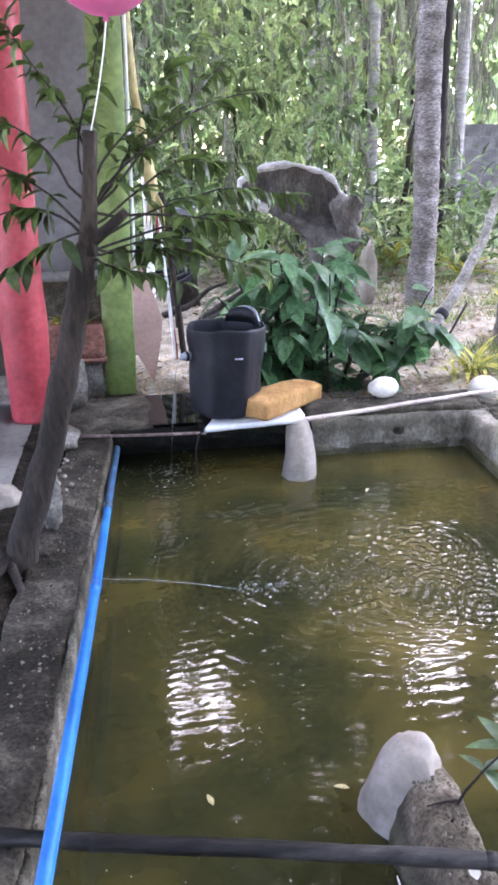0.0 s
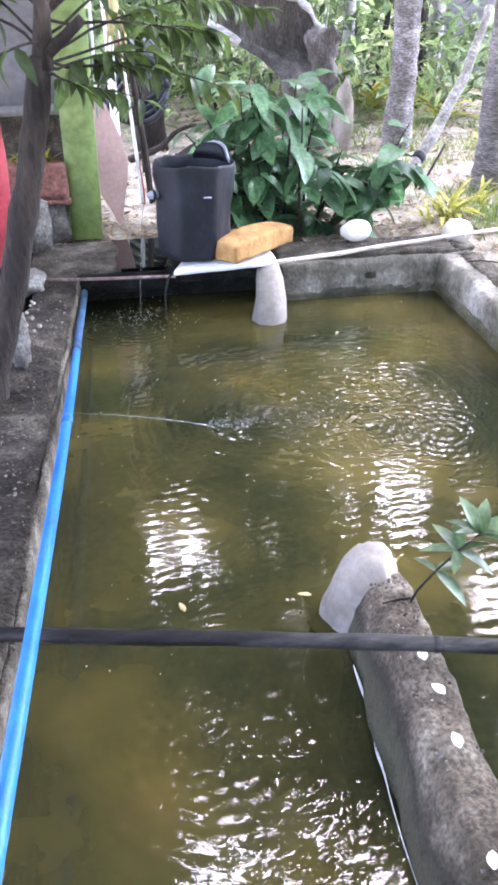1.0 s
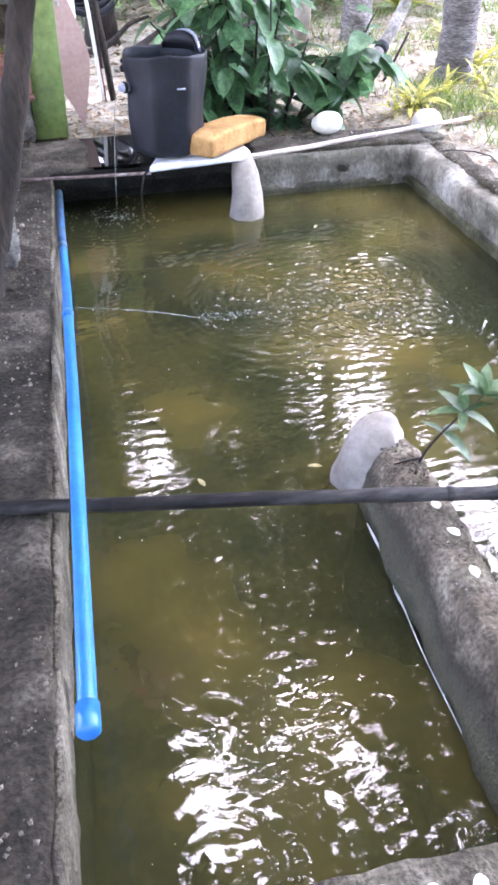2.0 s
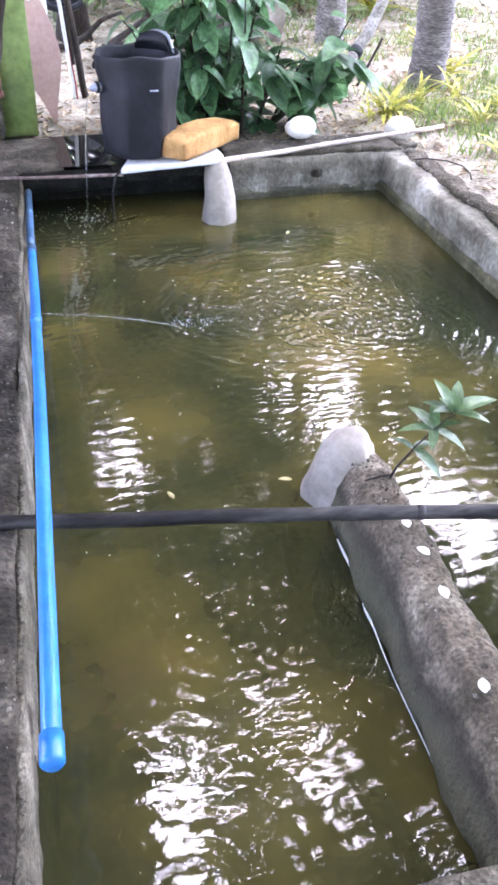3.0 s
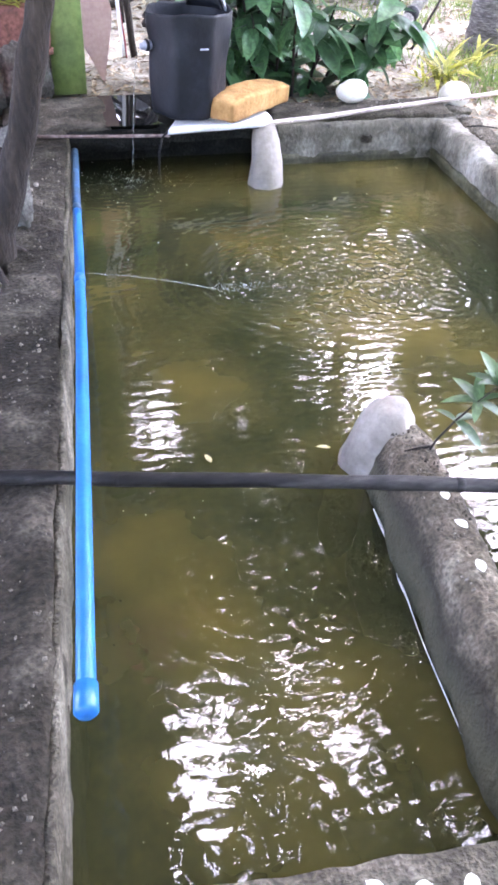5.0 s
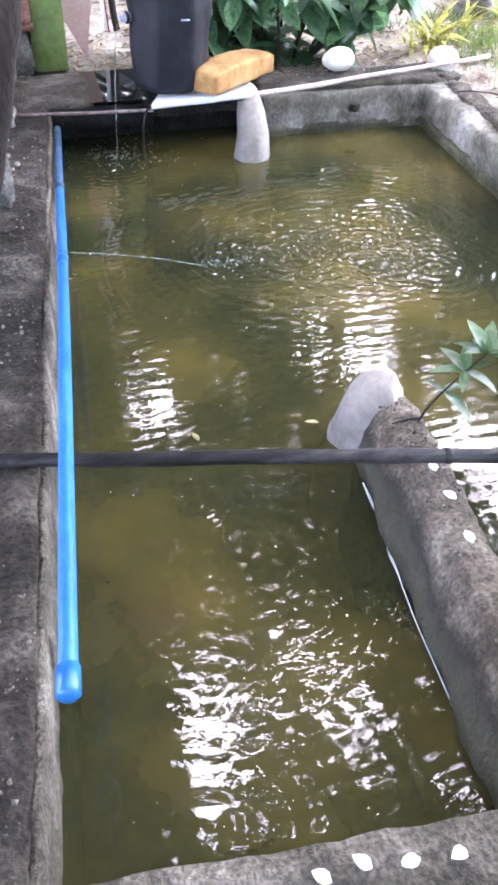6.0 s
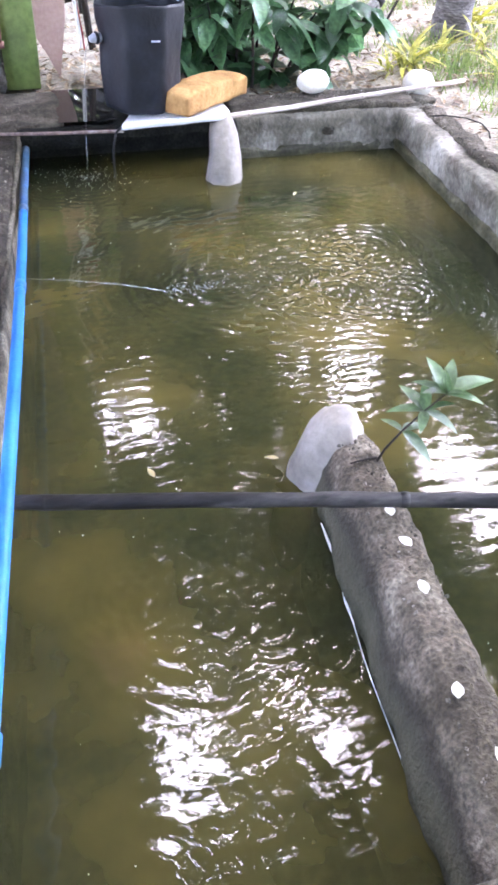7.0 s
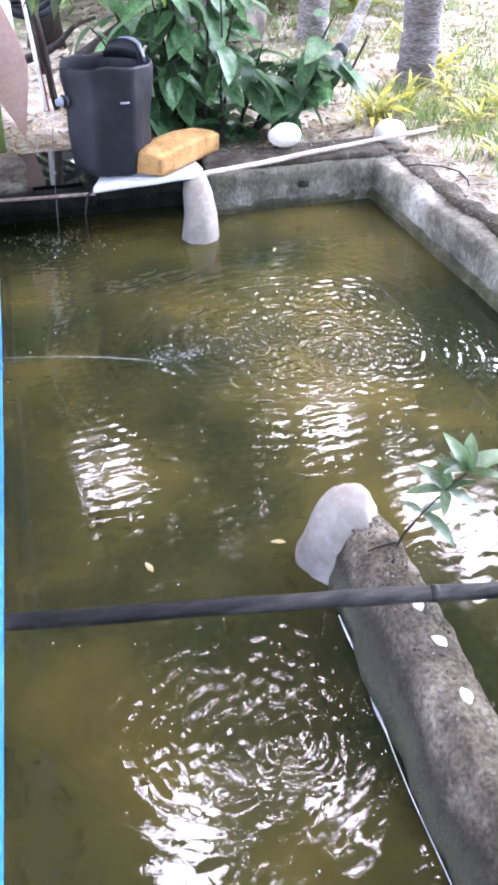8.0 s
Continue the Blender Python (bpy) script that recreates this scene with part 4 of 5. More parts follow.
# ---- house side ----
def house():
    wall = rough_box(-5.0, -0.02, 5.02, 5.20, 0.86, 2.87, step=0.2, amp=0.001, bevel=0.01, seed=40)
    tagged(part("wall_house", wall, M_PLASTER), "plain grey plastered house wall", "wall", kind="structure")
    low = rough_box(-5.0, -0.06, 5.10, 5.22, 0.0, 0.84, step=0.15, amp=0.004, bevel=0.01, seed=41)
    tagged(part("wall_house", low, M_MOSS), "dull brown lower part of the house wall", "wall", kind="structure")
    sill = rough_box(-5.0, 0.04, 4.90, 5.10, 0.82, 0.868, step=0.08, amp=0.003, bevel=0.008, seed=42)
    tagged(part("trim", sill, M_FLOOR), "pale stained sill along the house wall", "sill", kind="structure")
    # unseen roof, sized to shade house side and kerb and to bound reflections
    roof = rough_box(-5.2, 0.12, -3.0, 5.5, 2.86, 2.92, step=0.4, amp=0.003, bevel=0.01, seed=43)
    tagged(part("ceiling", roof, M_PLASTER), "plain porch roof slab, out of view, shading the house side", "roof", kind="structure")
    t = thing("column", (-0.515, 4.12, 0.2), "round red painted porch column", "column")
    prof = [(0.0, 0.0), (0.098, 0.0), (0.105, 0.02), (0.112, 0.25), (0.122, 0.45), (0.124, 0.55), (0.116, 0.75), (0.112, 1.2), (0.110, 2.0), (0.110, 2.67), (0.0, 2.67)]
    fine = []
    for (r0, z0), (r1, z1) in zip(prof, prof[1:]):
        k = max(1, int((z1 - z0) / 0.12))
        fine += [(r0 + (r1 - r0) * i / k, z0 + (z1 - z0) * i / k) for i in range(k)]
    fine.append(prof[-1])
    bm = lathe(fine, 28, wobble=0.07, seed=3)
    for v in bm.verts:
        v.co.x += 0.026 * v.co.z
    part("shaft", bm, M_RED, t)
    g = thing("post", (-0.036, 4.60, 0.18), "square green painted wooden post", "post")
    bm = rough_box(-0.094, 0.092, -0.08, 0.08, 0.0, 2.69, step=0.06, amp=0.004, bevel=0.012, seed=45)
    for v in bm.verts:
        v.co.x += 0.024 * v.co.z
    part("shaft", bm, M_GREEN, g)
    bm = rough_box(0.100, 0.122, -0.02, 0.05, 0.66, 2.68, step=0.08, amp=0.002, bevel=0.005, seed=46)
    for v in bm.verts:
        v.co.x += 0.024 * v.co.z
    part("edge_strip", bm, M_WHITE, g, "white painted strip along the post")
    b = thing("clay_box", (-0.30, 4.56, 0.43), "red-brown clay planter box on the rocks", "planter")
    part("body", rough_box(-0.20, 0.19, -0.09, 0.10, 0.0, 0.20, step=0.04, amp=0.005, bevel=0.012, seed=47), M_CLAY, b)
    part("rim", rough_box(-0.21, 0.20, -0.10, 0.11, -0.025, 0.006, step=0.04, amp=0.003, bevel=0.008, seed=48), M_CLAY, b)
    me = leaf_mesh("leaf", 0.10, 0.03, droop=0.4, fold=0.3, n=4, material=M_YELLOW)
    rng = random.Random(5)
    for i in range(22):
        a = rng.uniform(0, 6.28)
        o = new("leaf", me)
        o.parent = b
        o.matrix_local = aim((rng.uniform(-0.12, 0.14), rng.uniform(-0.05, 0.05), 0.195), (math.cos(a), math.sin(a), rng.uniform(0.4, 1.4)), rng.uniform(0.7, 1.2))
    # support under the planter: stacked stones
    for i, (x, y, s) in enumerate([(-0.45, 4.60, 21), (-0.22, 4.56, 23)]):
        k = thing("rock", (x, y, 0.28), "rough grey rock under the clay planter", "rock", group="rocks by the kerb")
        part("body", pebble(0.10, 0.09, 0.16, amp=0.42, seed=s, freq=2.3), M_ROCK, k)

    # leaning pink board
    p = thing("leaning_board", (0.092, 4.78, 0.17), "faded pink pointed board leaning against the post", "board")
    bm = bmesh.new()
    prof = [(0.075, 0.0), (0.02, 0.12), (-0.06, 0.26), (-0.10, 0.42), (-0.105, 0.62), (-0.07, 0.76), (-0.005, 0.78), (0.05, 0.70), (0.12, 0.52), (0.150, 0.38), (0.140, 0.29)]
    for dy in (0.0, 0.018):
        ring = [bm.verts.new((x, dy + 0.13 * z, z)) for x, z in prof]
        bm.faces.new(ring if dy else list(reversed(ring)))
    bm.verts.ensure_lookup_table()
    n = len(prof)
    for i in range(n):
        bm.faces.new((bm.verts[i], bm.verts[(i + 1) % n], bm.verts[n + (i + 1) % n], bm.verts[n + i]))
    part("panel", bm, M_PINKBOARD, p, smooth=False)
    for x0, z0, x1, z1, r, mat, nm, lab in [(0.245, 1.45, 0.335, 0.20, 0.012, M_WHITE, "stick", "white painted stick leaning by the house"), (0.225, 1.5, 0.345, 0.20, 0.010, M_RED, "stick", "red painted stick leaning by the house"),
                                            (0.30, 1.3, 0.40, 0.22, 0.022, M_BARK, "branch", "dark dead branch leaning by the house"), (0.20, 1.4, 0.19, 0.22, 0.028, M_WHITE, "stick", "pale plank leaning behind the board")]:
        s = thing(nm, (x1, 5.32, z1), lab, "stick", group="sticks by the house")
        part("shaft", tube(curve_pts((0, 0, -0.03), (x0 - x1, 0.2, z0 - z1), 12, wob=0.012, seed=x0 * 9), r, 8), mat, s)
    # dried stalk hanging on the post
    y = thing("dry_stalk", (0.175, 4.745, 1.25), "dried yellow palm stalk hanging beside the post", "stalk")
    part("stem", tube([(0.03, 0, -0.02), (0.045, 0, 0.12), (0.015, 0, 0.32), (-0.02, 0, 0.60), (-0.04, 0.0, 0.95), (-0.04, 0.0, 1.62)], [0.012, 0.040, 0.030, 0.026, 0.022, 0.016], 10, wobble=0.3), M_STRAW, y)
    for i in range(5):
        part("fibre", tube([(0.045, 0, 0.12), (0.02 + 0.022 * i, 0.01, 0.0), (-0.01 + 0.03 * i, 0.0, -0.13)], [0.010, 0.008, 0.002], 6), M_STRAW, y)


house()


def garden_tree():
    t = thing("young_tree", (-0.40, 2.5, 0.12), "young dark-barked tree with a sawn top beside the pond", "tree")
    o = t.location
    path = [Vector(v) - o for v in ((-0.40, 2.5, 0.08), (-0.345, 2.5, 0.30), (-0.228, 2.5, 0.613), (-0.115, 2.5, 0.999), (-0.045, 2.5, 1.283))]
    pts = []
    for a, b in zip(path, path[1:]):
        pts += [a.lerp(b, i / 5) for i in range(5)]
    pts.append(path[-1])
    part("trunk", tube(pts, [0.064 - 0.0016 * i if i < 10 else 0.048 - 0.0013 * (i - 10) for i in range(len(pts))], 14, wobble=0.22, seed=2), M_BARK, t)
    for a, L, k in [(3.4, 0.30, 0.034), (4.4, 0.42, 0.030), (5.0, 0.34, 0.024), (2.5, 0.26, 0.028), (0.3, 0.16, 0.024)]:
        ps = curve_pts((0, 0, 0.10), (math.cos(a) * L, math.sin(a) * L, 0.03), 8, sag=(0, 0, 0.03), wob=0.05, seed=a)
        part("root", tube(ps, [k * (1 - 0.09 * i) for i in range(9)], 9, wobble=0.3), M_BARK, t)
    top = path[-1]
    part("stub", tube([top - Vector((0, 0, 0.03)), top + Vector((0.018, 0, 0.1)), top + Vector((0.030, 0, 0.22)), top + Vector((0.040, 0, 0.33))], [0.032, 0.026, 0.023, 0.022], 12, wobble=0.15), M_BARK, t, "sawn-off stub")
    part("stub", tube([top + Vector((0.0, 0, 0.0)), top + Vector((0.07, -0.02, 0.05)), top + Vector((0.13, -0.03, 0.10))], [0.022, 0.017, 0.015], 10), M_BARK, t, "short sawn side branch")
    leaves = [leaf_mesh("leaf", 0.082, 0.030, droop=0.35, fold=0.3, n=4, material=M_TREELEAF), leaf_mesh("leaf", 0.066, 0.027, droop=0.6, fold=0.4, n=4, material=M_TREELEAF)]
    rng = random.Random(21)
    limbs = [((0.0, 0.0, -0.02), (0.55, 0.25, 0.02)), ((0.01, 0, 0.05), (0.62, 0.45, 0.22)), ((0.0, 0, 0.02), (-0.42, 0.15, 0.02)), ((0.02, 0, 0.12), (-0.35, 0.35, 0.36)), ((0.02, 0, 0.12), (0.40, 0.30, 0.62)),
             ((0.03, 0, 0.18), (0.12, 0.35, 0.75)), ((0.03, 0, 0.15), (-0.20, 0.2, 0.65)), ((0.0, 0, -0.05), (0.30, -0.05, -0.12)), ((0.02, 0, 0.10), (0.70, 0.55, 0.45)), ((0, 0, 0), (-0.30, -0.1, -0.10)), ((0.02, 0, 0.1), (0.30, 0.5, 0.40)), ((0.0, 0.0, -0.02), (0.42, 0.10, -0.02)), ((0.0, 0.0, 0.0), (0.78, 0.65, 0.10)), ((0.02, 0.0, 0.1), (0.55, 0.75, 0.60)), ((0.0, 0.0, 0.05), (-0.45, 0.3, 0.22)), ((0.0, 0.0, 0.0), (0.64, 0.08, -0.14)), ((0.02, 0.0, 0.1), (0.52, -0.08, 0.06))]
    for a, b in limbs:
        a, b = top + Vector(a), top + Vector(b)
        ps = curve_pts(a, b, 10, sag=(rng.gauss(0, 0.05), rng.gauss(0, 0.05), rng.uniform(-0.02, 0.10)), wob=0.06, seed=rng.uniform(0, 50))
        part("branch", tube(ps, [0.0052 - 0.0004 * i for i in range(11)], 6), M_BARK, t)
        n = int(14 + 42 * (b - a).length)
        for i in range(n):
            u = rng.uniform(0.25, 1.0) * 10
            k = min(9, int(u))
            p = ps[k].lerp(ps[k + 1], u - k)
            d = (ps[k + 1] - ps[k]).normalized()
            w = Vector((rng.gauss(0, 0.6), rng.gauss(0, 0.6), rng.gauss(-0.35, 0.4)))
            o2 = new("leaf", leaves[i % 2])
            o2.parent = t
            o2.matrix_local = aim(p, d * 0.6 + w, rng.uniform(0.7, 1.3), rng.uniform(-0.6, 0.6))
    b = thing("balloon", (0.066, 2.46, 1.905), "round pink balloon tied above the sawn stub", "balloon")
    part("skin", lathe([(0.0, -0.012), (0.010, -0.010), (0.006, 0.0), (0.05, 0.008), (0.10, 0.036), (0.138, 0.085), (0.155, 0.15), (0.148, 0.215), (0.115, 0.27), (0.06, 0.30), (0.0, 0.31)], 28), M_PINK, b)
    part("string", tube(curve_pts((0, 0, -0.005), (-0.071, 0.040, -0.30), 10, sag=(0.006, 0, 0)), 0.0022, 6), M_WHITE, b)


garden_tree()


# ---- planting behind the pond ----
def big_bush():
    t = thing("shrub", (1.2, 4.55, 0.17), "dense shrub with broad glossy green leaves behind the pond", "shrub")
    rng = random.Random(31)
    kinds = [leaf_mesh("leaf", 0.24, 0.12, droop=0.25, fold=0.22, n=6, material=M_LEAF), leaf_mesh("leaf", 0.20, 0.11, droop=0.45, fold=0.3, n=6, material=M_LEAF), leaf_mesh("leaf", 0.28, 0.125, droop=0.35, fold=0.2, n=6, material=M_LEAF)]
    for s in range(40):
        bx, by = rng.uniform(-0.44, 0.52), rng.uniform(-0.20, 0.45)
        h = rng.uniform(0.36, 0.88) * (1.0 if bx < 0.25 else 0.85)
        tip = Vector((bx * 1.35 + rng.gauss(0, 0.06), by + rng.gauss(-0.12, 0.08), h))
        ps = curve_pts((bx * 0.75, by, -0.02), tip, 8, sag=(0, 0, 0.04), wob=0.03, seed=s)
        part("stem", tube(ps, [0.010 - 0.0008 * i for i in range(9)], 6), M_BARK, t)
        for i in range(10):
            u = rng.uniform(0.12, 1.0) * 8
            k = min(7, int(u))
            p = ps[k].lerp(ps[k + 1], u - k)
            a = rng.uniform(0, 6.28)
            o = new("leaf", kinds[(s + i) % 3])
            o.parent = t
            o.matrix_local = aim(p, (math.cos(a), math.sin(a) - 0.25, rng.gauss(-0.15, 0.45)), rng.uniform(0.6, 1.1), rng.uniform(-0.5, 0.5))


def yellow_plants():
    rng = random.Random(41)
    blade = [leaf_mesh("leaf", 0.26, 0.032, droop=0.55, fold=0.4, n=6, material=M_YELLOW), leaf_mesh("leaf", 0.20, 0.028, droop=0.8, fold=0.4, n=6, material=M_YELLOW)]
    for x, y, s, n in [(2.20, 4.55, 0.95, 26), (2.45, 4.62, 0.8, 20), (2.93, 5.25, 1.15, 28), (2.75, 4.75, 0.7, 16), (3.2, 6.1, 1.0, 22), (2.05, 4.5, 0.6, 14), (2.95, 4.35, 0.9, 22), (2.75, 3.75, 0.8, 20), (3.4, 4.9, 0.9, 20), (2.42, 3.55, 0.7, 18), (2.62, 4.15, 0.75, 18), (2.3, 3.0, 0.6, 16), (3.05, 8.9, 2.6, 26), (3.55, 8.0, 1.8, 22)]:
        t = thing("bedding_plant", (x, y, ground_z(x, y) - 0.01), "yellow-green strap-leaved bedding plant in leaf litter", "plant", group="yellow bedding plants")
        for i in range(n):
            a = rng.uniform(0, 6.28)
            o = new("leaf", blade[i % 2])
            o.parent = t
            o.matrix_local = aim((rng.gauss(0, 0.03), rng.gauss(0, 0.03), rng.uniform(0, 0.07)), (math.cos(a), math.sin(a), rng.uniform(0.6, 2.2)), s * rng.uniform(0.7, 1.2), rng.uniform(-0.4, 0.4))


def palm_trunk(name, x, y, r, h, lean, mat, label, seed, group="palm trunks", flare=1.25):
    t = thing(name, (x, y, ground_z(x, y) - 0.06), label, "tree", group=group)
    n = int(h / 0.055)
    pts, rad = [], []
    for i in range(n + 1):
        u = i / n
        pts.append((lean[0] * u * h + 0.04 * noise.noise(Vector((u * 4, seed, 0))), lean[1] * u * h, u * h))
        k = 1 + (flare - 1) * math.exp(-u * h / 0.3)
        rad.append(r * k * (1 + (0.030 if i % 3 == 0 else -0.012) + 0.04 * noise.noise(Vector((u * 12, seed, 4)))))
    part("trunk", tube(pts, rad, 18, wobble=0.10, seed=seed), mat, t)
    rng = random.Random(int(seed * 10))
    top = Vector(pts[-1])
    for f in range(9):
        a = f / 9 * 6.28 + rng.uniform(-0.2, 0.2)
        L = rng.uniform(1.0, 1.35)
        vs, fs = [], []
        for i in range(15):
            u = i / 14
            c = top + Vector((math.cos(a) * L * u, math.sin(a) * L * u, L * (0.55 * u - 0.85 * u * u)))
            side = Vector((-math.sin(a), math.cos(a), 0))
            for sgn in (-1, 1):
                q = c + side * sgn * (0.45 * math.sin(math.pi * (0.12 + 0.85 * u))) + Vector((math.cos(a) * 0.2, math.sin(a) * 0.2, -0.28))
                k = len(vs)
                wv = Vector((math.cos(a), math.sin(a), 0)) * 0.028
                vs += [c - wv, c + wv, q]
                fs.append((k, k + 1, k + 2))
        raw("frond", vs, fs, M_CANOPY, t)
    return t


big_bush()
yellow_plants()
palm_trunk("palm_tree", 2.63, 6.75, 0.109, 6.0, (0.0, 0.02), M_PALM, "grey ringed coconut palm trunk in the garden", 1.0)
palm_trunk("palm_tree", 2.72, 5.08, 0.115, 5.0, (0.012, 0.03), M_PALMDARK, "dark grey palm trunk beside the yellow plants", 2.0)
palm_trunk("palm_tree", 4.19, 9.9, 0.074, 9.5, (0.0, 0.0), M_PALMPALE, "pale slender palm trunk at the back", 3.0)
palm_trunk("palm_tree", 3.34, 10.7, 0.074, 10.0, (-0.012, 0.0), M_PALMPALE, "pale slender palm trunk behind the shrub", 4.0)
palm_trunk("palm_tree", 3.56, 8.9, 0.085, 6.4, (0.0, 0.02), M_BARK, "dark narrow trunk behind the palms", 5.0)
palm_trunk("palm_tree", 3.75, 7.0, 0.11, 6.4, (0.02, 0.02), M_PALM, "grey palm trunk further along the garden", 6.0)


def fallen_trunk():
    t = thing("leaning_log", (2.165, 5.42, 0.19), "pale leaning trunk with a dark joint", "trunk")
    pts = curve_pts((0, 0, -0.03), (0.90, 0.75, 1.12), 16, sag=(0.06, 0, -0.05), wob=0.02, seed=3)
    part("trunk", tube(pts, [0.047 - 0.0010 * i for i in range(17)], 12, wobble=0.2, seed=7), M_LOG, t)
    d = (pts[4] - pts[3]).normalized()
    part("joint", tube([pts[3], pts[3] + d * 0.02, pts[3] + d * 0.05, pts[3] + d * 0.065], [0.046, 0.053, 0.052, 0.045], 14, wobble=0.1), M_BUCKET, t, "dark band round the trunk")
    s = thing("stick", (2.28, 5.30, 0.2), "dry stick beside the leaning trunk", "stick")
    part("shaft", tube(curve_pts((0, 0, -0.03), (0.22, 0.1, 0.28), 6, wob=0.01), 0.009, 6), M_BARK, s)


def mushroom_stump():
    t = thing("stump", (1.92, 7.25, 0.15), "weathered fan-shaped stump with a pale peeling rim", "stump")
    # a trunk that flares to one side and upward into a broad fan
    spine = [(-0.05, 0.03, 0.24, 0.22), (0.15, 0.02, 0.22, 0.20), (0.45, 0.01, 0.21, 0.18), (0.62, 0.0, 0.235, 0.17), (0.76, -0.08, 0.31, 0.16), (0.88, -0.20, 0.385, 0.15), (0.97, -0.30, 0.44, 0.13), (1.06, -0.38, 0.465, 0.11), (1.14, -0.40, 0.43, 0.09), (1.20, -0.41, 0.34, 0.075), (1.25, -0.42, 0.22, 0.06), (1.275, -0.42, 0.08, 0.04)]
    bm = bmesh.new()
    rings = []
    for z, cx, rx, ry in spine:
        ring = []
        for k in range(36):
            a = 2 * math.pi * k / 36
            dy = ry * math.sin(a) * (1 + 0.12 * math.sin(9 * a))
            if dy < 0:
                dy *= 1 - 2.3 * min(1.0, max(0.0, (z - 0.62) / 0.25))
            q = Vector((cx + rx * math.cos(a), dy + 0.16 * max(0, z - 0.6), z))
            ring.append(bm.verts.new(q + noise.noise_vector(q * 5) * 0.03 + noise.noise_vector(q * 17) * 0.010))
        rings.append(ring)
    for a, b in zip(rings, rings[1:]):
        for k in range(36):
            bm.faces.new((a[k], a[(k + 1) % 36], b[(k + 1) % 36], b[k]))
    bm.faces.new(rings[-1])
    part("trunk", bm, M_STUMP, t)
    top = [v for v in spine if v[0] > 0.85]
    edge = [Vector((cx - rx, 0.16 * (z - 0.6), z)) for z, cx, rx, ry in top] + [Vector((cx + rx, 0.16 * (z - 0.6), z)) for z, cx, rx, ry in reversed(top)]
    rim = []
    for a, b in zip(edge, edge[1:]):
        rim += [a.lerp(b, k / 5) + noise.noise_vector(a.lerp(b, k / 5) * 7) * 0.02 for k in range(5)]
    part("rim", tube(rim, [0.026 + 0.012 * noise.noise(q * 9) for q in rim], 8, wobble=0.5), M_PALMPALE, t, "pale peeling rim")
    part("side_slab", rough_box(0.02, 0.27, -0.10, 0.10, 0.50, 1.00, step=0.04, amp=0.06, bevel=0.07, seed=61, freq=7), M_STUMP, t, "broken grey side of the stump")
    s = thing("rock", (2.22, 7.0, 0.45), "pale upright stone beside the stump", "rock", group="rocks by the stump")
    part("body", pebble(0.085, 0.09, 0.30, amp=0.2, seed=13, freq=2.2), M_STONE, s)


def back_things():
    u = thing("stump", (0.53, 7.3, 0.12), "short dark dead stump in the garden", "stump")
    part("trunk", tube([(0, 0, -0.03), (0.01, 0, 0.3), (0.0, 0.02, 0.66)], [0.17, 0.13, 0.14], 16, wobble=0.2, seed=9), M_BARK, u)
    t = thing("plastic_pail", (0.53, 7.32, 0.785), "grey-blue plastic pail standing on a stump", "pail")
    part("body", lathe([(0.0, 0.0), (0.105, 0.0), (0.115, 0.02), (0.135, 0.28), (0.145, 0.285), (0.145, 0.305), (0.130, 0.30), (0.11, 0.03), (0.0, 0.03)], 24, wobble=0.06), M_GREYPL, t)
    part("handle", tube([(0.14 * math.cos(a), -0.03, 0.29 + 0.09 * math.sin(a)) for a in [math.pi * k / 12 for k in range(13)]], 0.006, 6), M_BUCKET, t)
    rng = random.Random(6)
    for i in range(7):
        x, y = 0.35 + rng.uniform(-0.25, 0.5), 6.1 + rng.uniform(-0.2, 0.9)
        s = thing("dead_branch", (x, y, ground_z(x, y) + 0.02), "dark fallen branch lying in the leaf litter", "branch", group="fallen branches")
        a = rng.uniform(-0.5, 0.9)
        L = rng.uniform(0.5, 1.0)
        ps = curve_pts((0, 0, 0.0), (math.cos(a) * L, math.sin(a) * L, rng.uniform(0.05, 0.35)), 10, wob=0.06, seed=i * 3)
        part("limb", tube(ps, [0.035 - 0.0022 * k for k in range(11)], 8, wobble=0.2), M_BARK, s)
    # hollow-block wall at the back
    w = thing("block_wall", (5.0, 13.0, 0.1), "unpainted grey hollow-block garden wall", "wall")
    me = bpy.data.meshes.new("brick")
    bm = rough_box(-0.195, 0.195, -0.07, 0.07, 0.005, 0.195, step=0.4, amp=0.004, bevel=0.012, seed=50)
    bm.to_mesh(me)
    bm.free()
    me.materials.append(M_BLOCK)
    for j in range(9):
        for i in range(14):
            o = new("brick", me)
            o.parent = w
            o.location = (0.3 + 0.4 * i + (0.2 if j % 2 else 0.0), 0.0, 0.2 * j + 0.02)
    part("mortar", rough_box(0.12, 6.0, -0.06, 0.06, 0.0, 1.8, step=0.3, amp=0.002, bevel=0.01, seed=51), M_BLOCK, w)


def thin_stems():
    rng = random.Random(77)
    for i in range(22):
        x, y = rng.uniform(0.3, 6.5), rng.uniform(9.5, 13.0)
        t = thing("sapling_tree", (x, y, 0.1), "thin bare sapling stem in the woods", "tree", group="thin stems in the woods")
        h = rng.uniform(4.0, 6.0)
        r = rng.uniform(0.015, 0.04)
        ps = curve_pts((0, 0, 0), (rng.gauss(0, 0.25), rng.gauss(0, 0.2), h), 14, wob=0.08, seed=i * 2.3)
        part("trunk", tube(ps, [r * (1 - 0.04 * k) for k in range(15)], 7), M_BARK if i % 3 else M_PALMPALE, t)


thin_stems()
fallen_trunk()
mushroom_stump()
back_things()


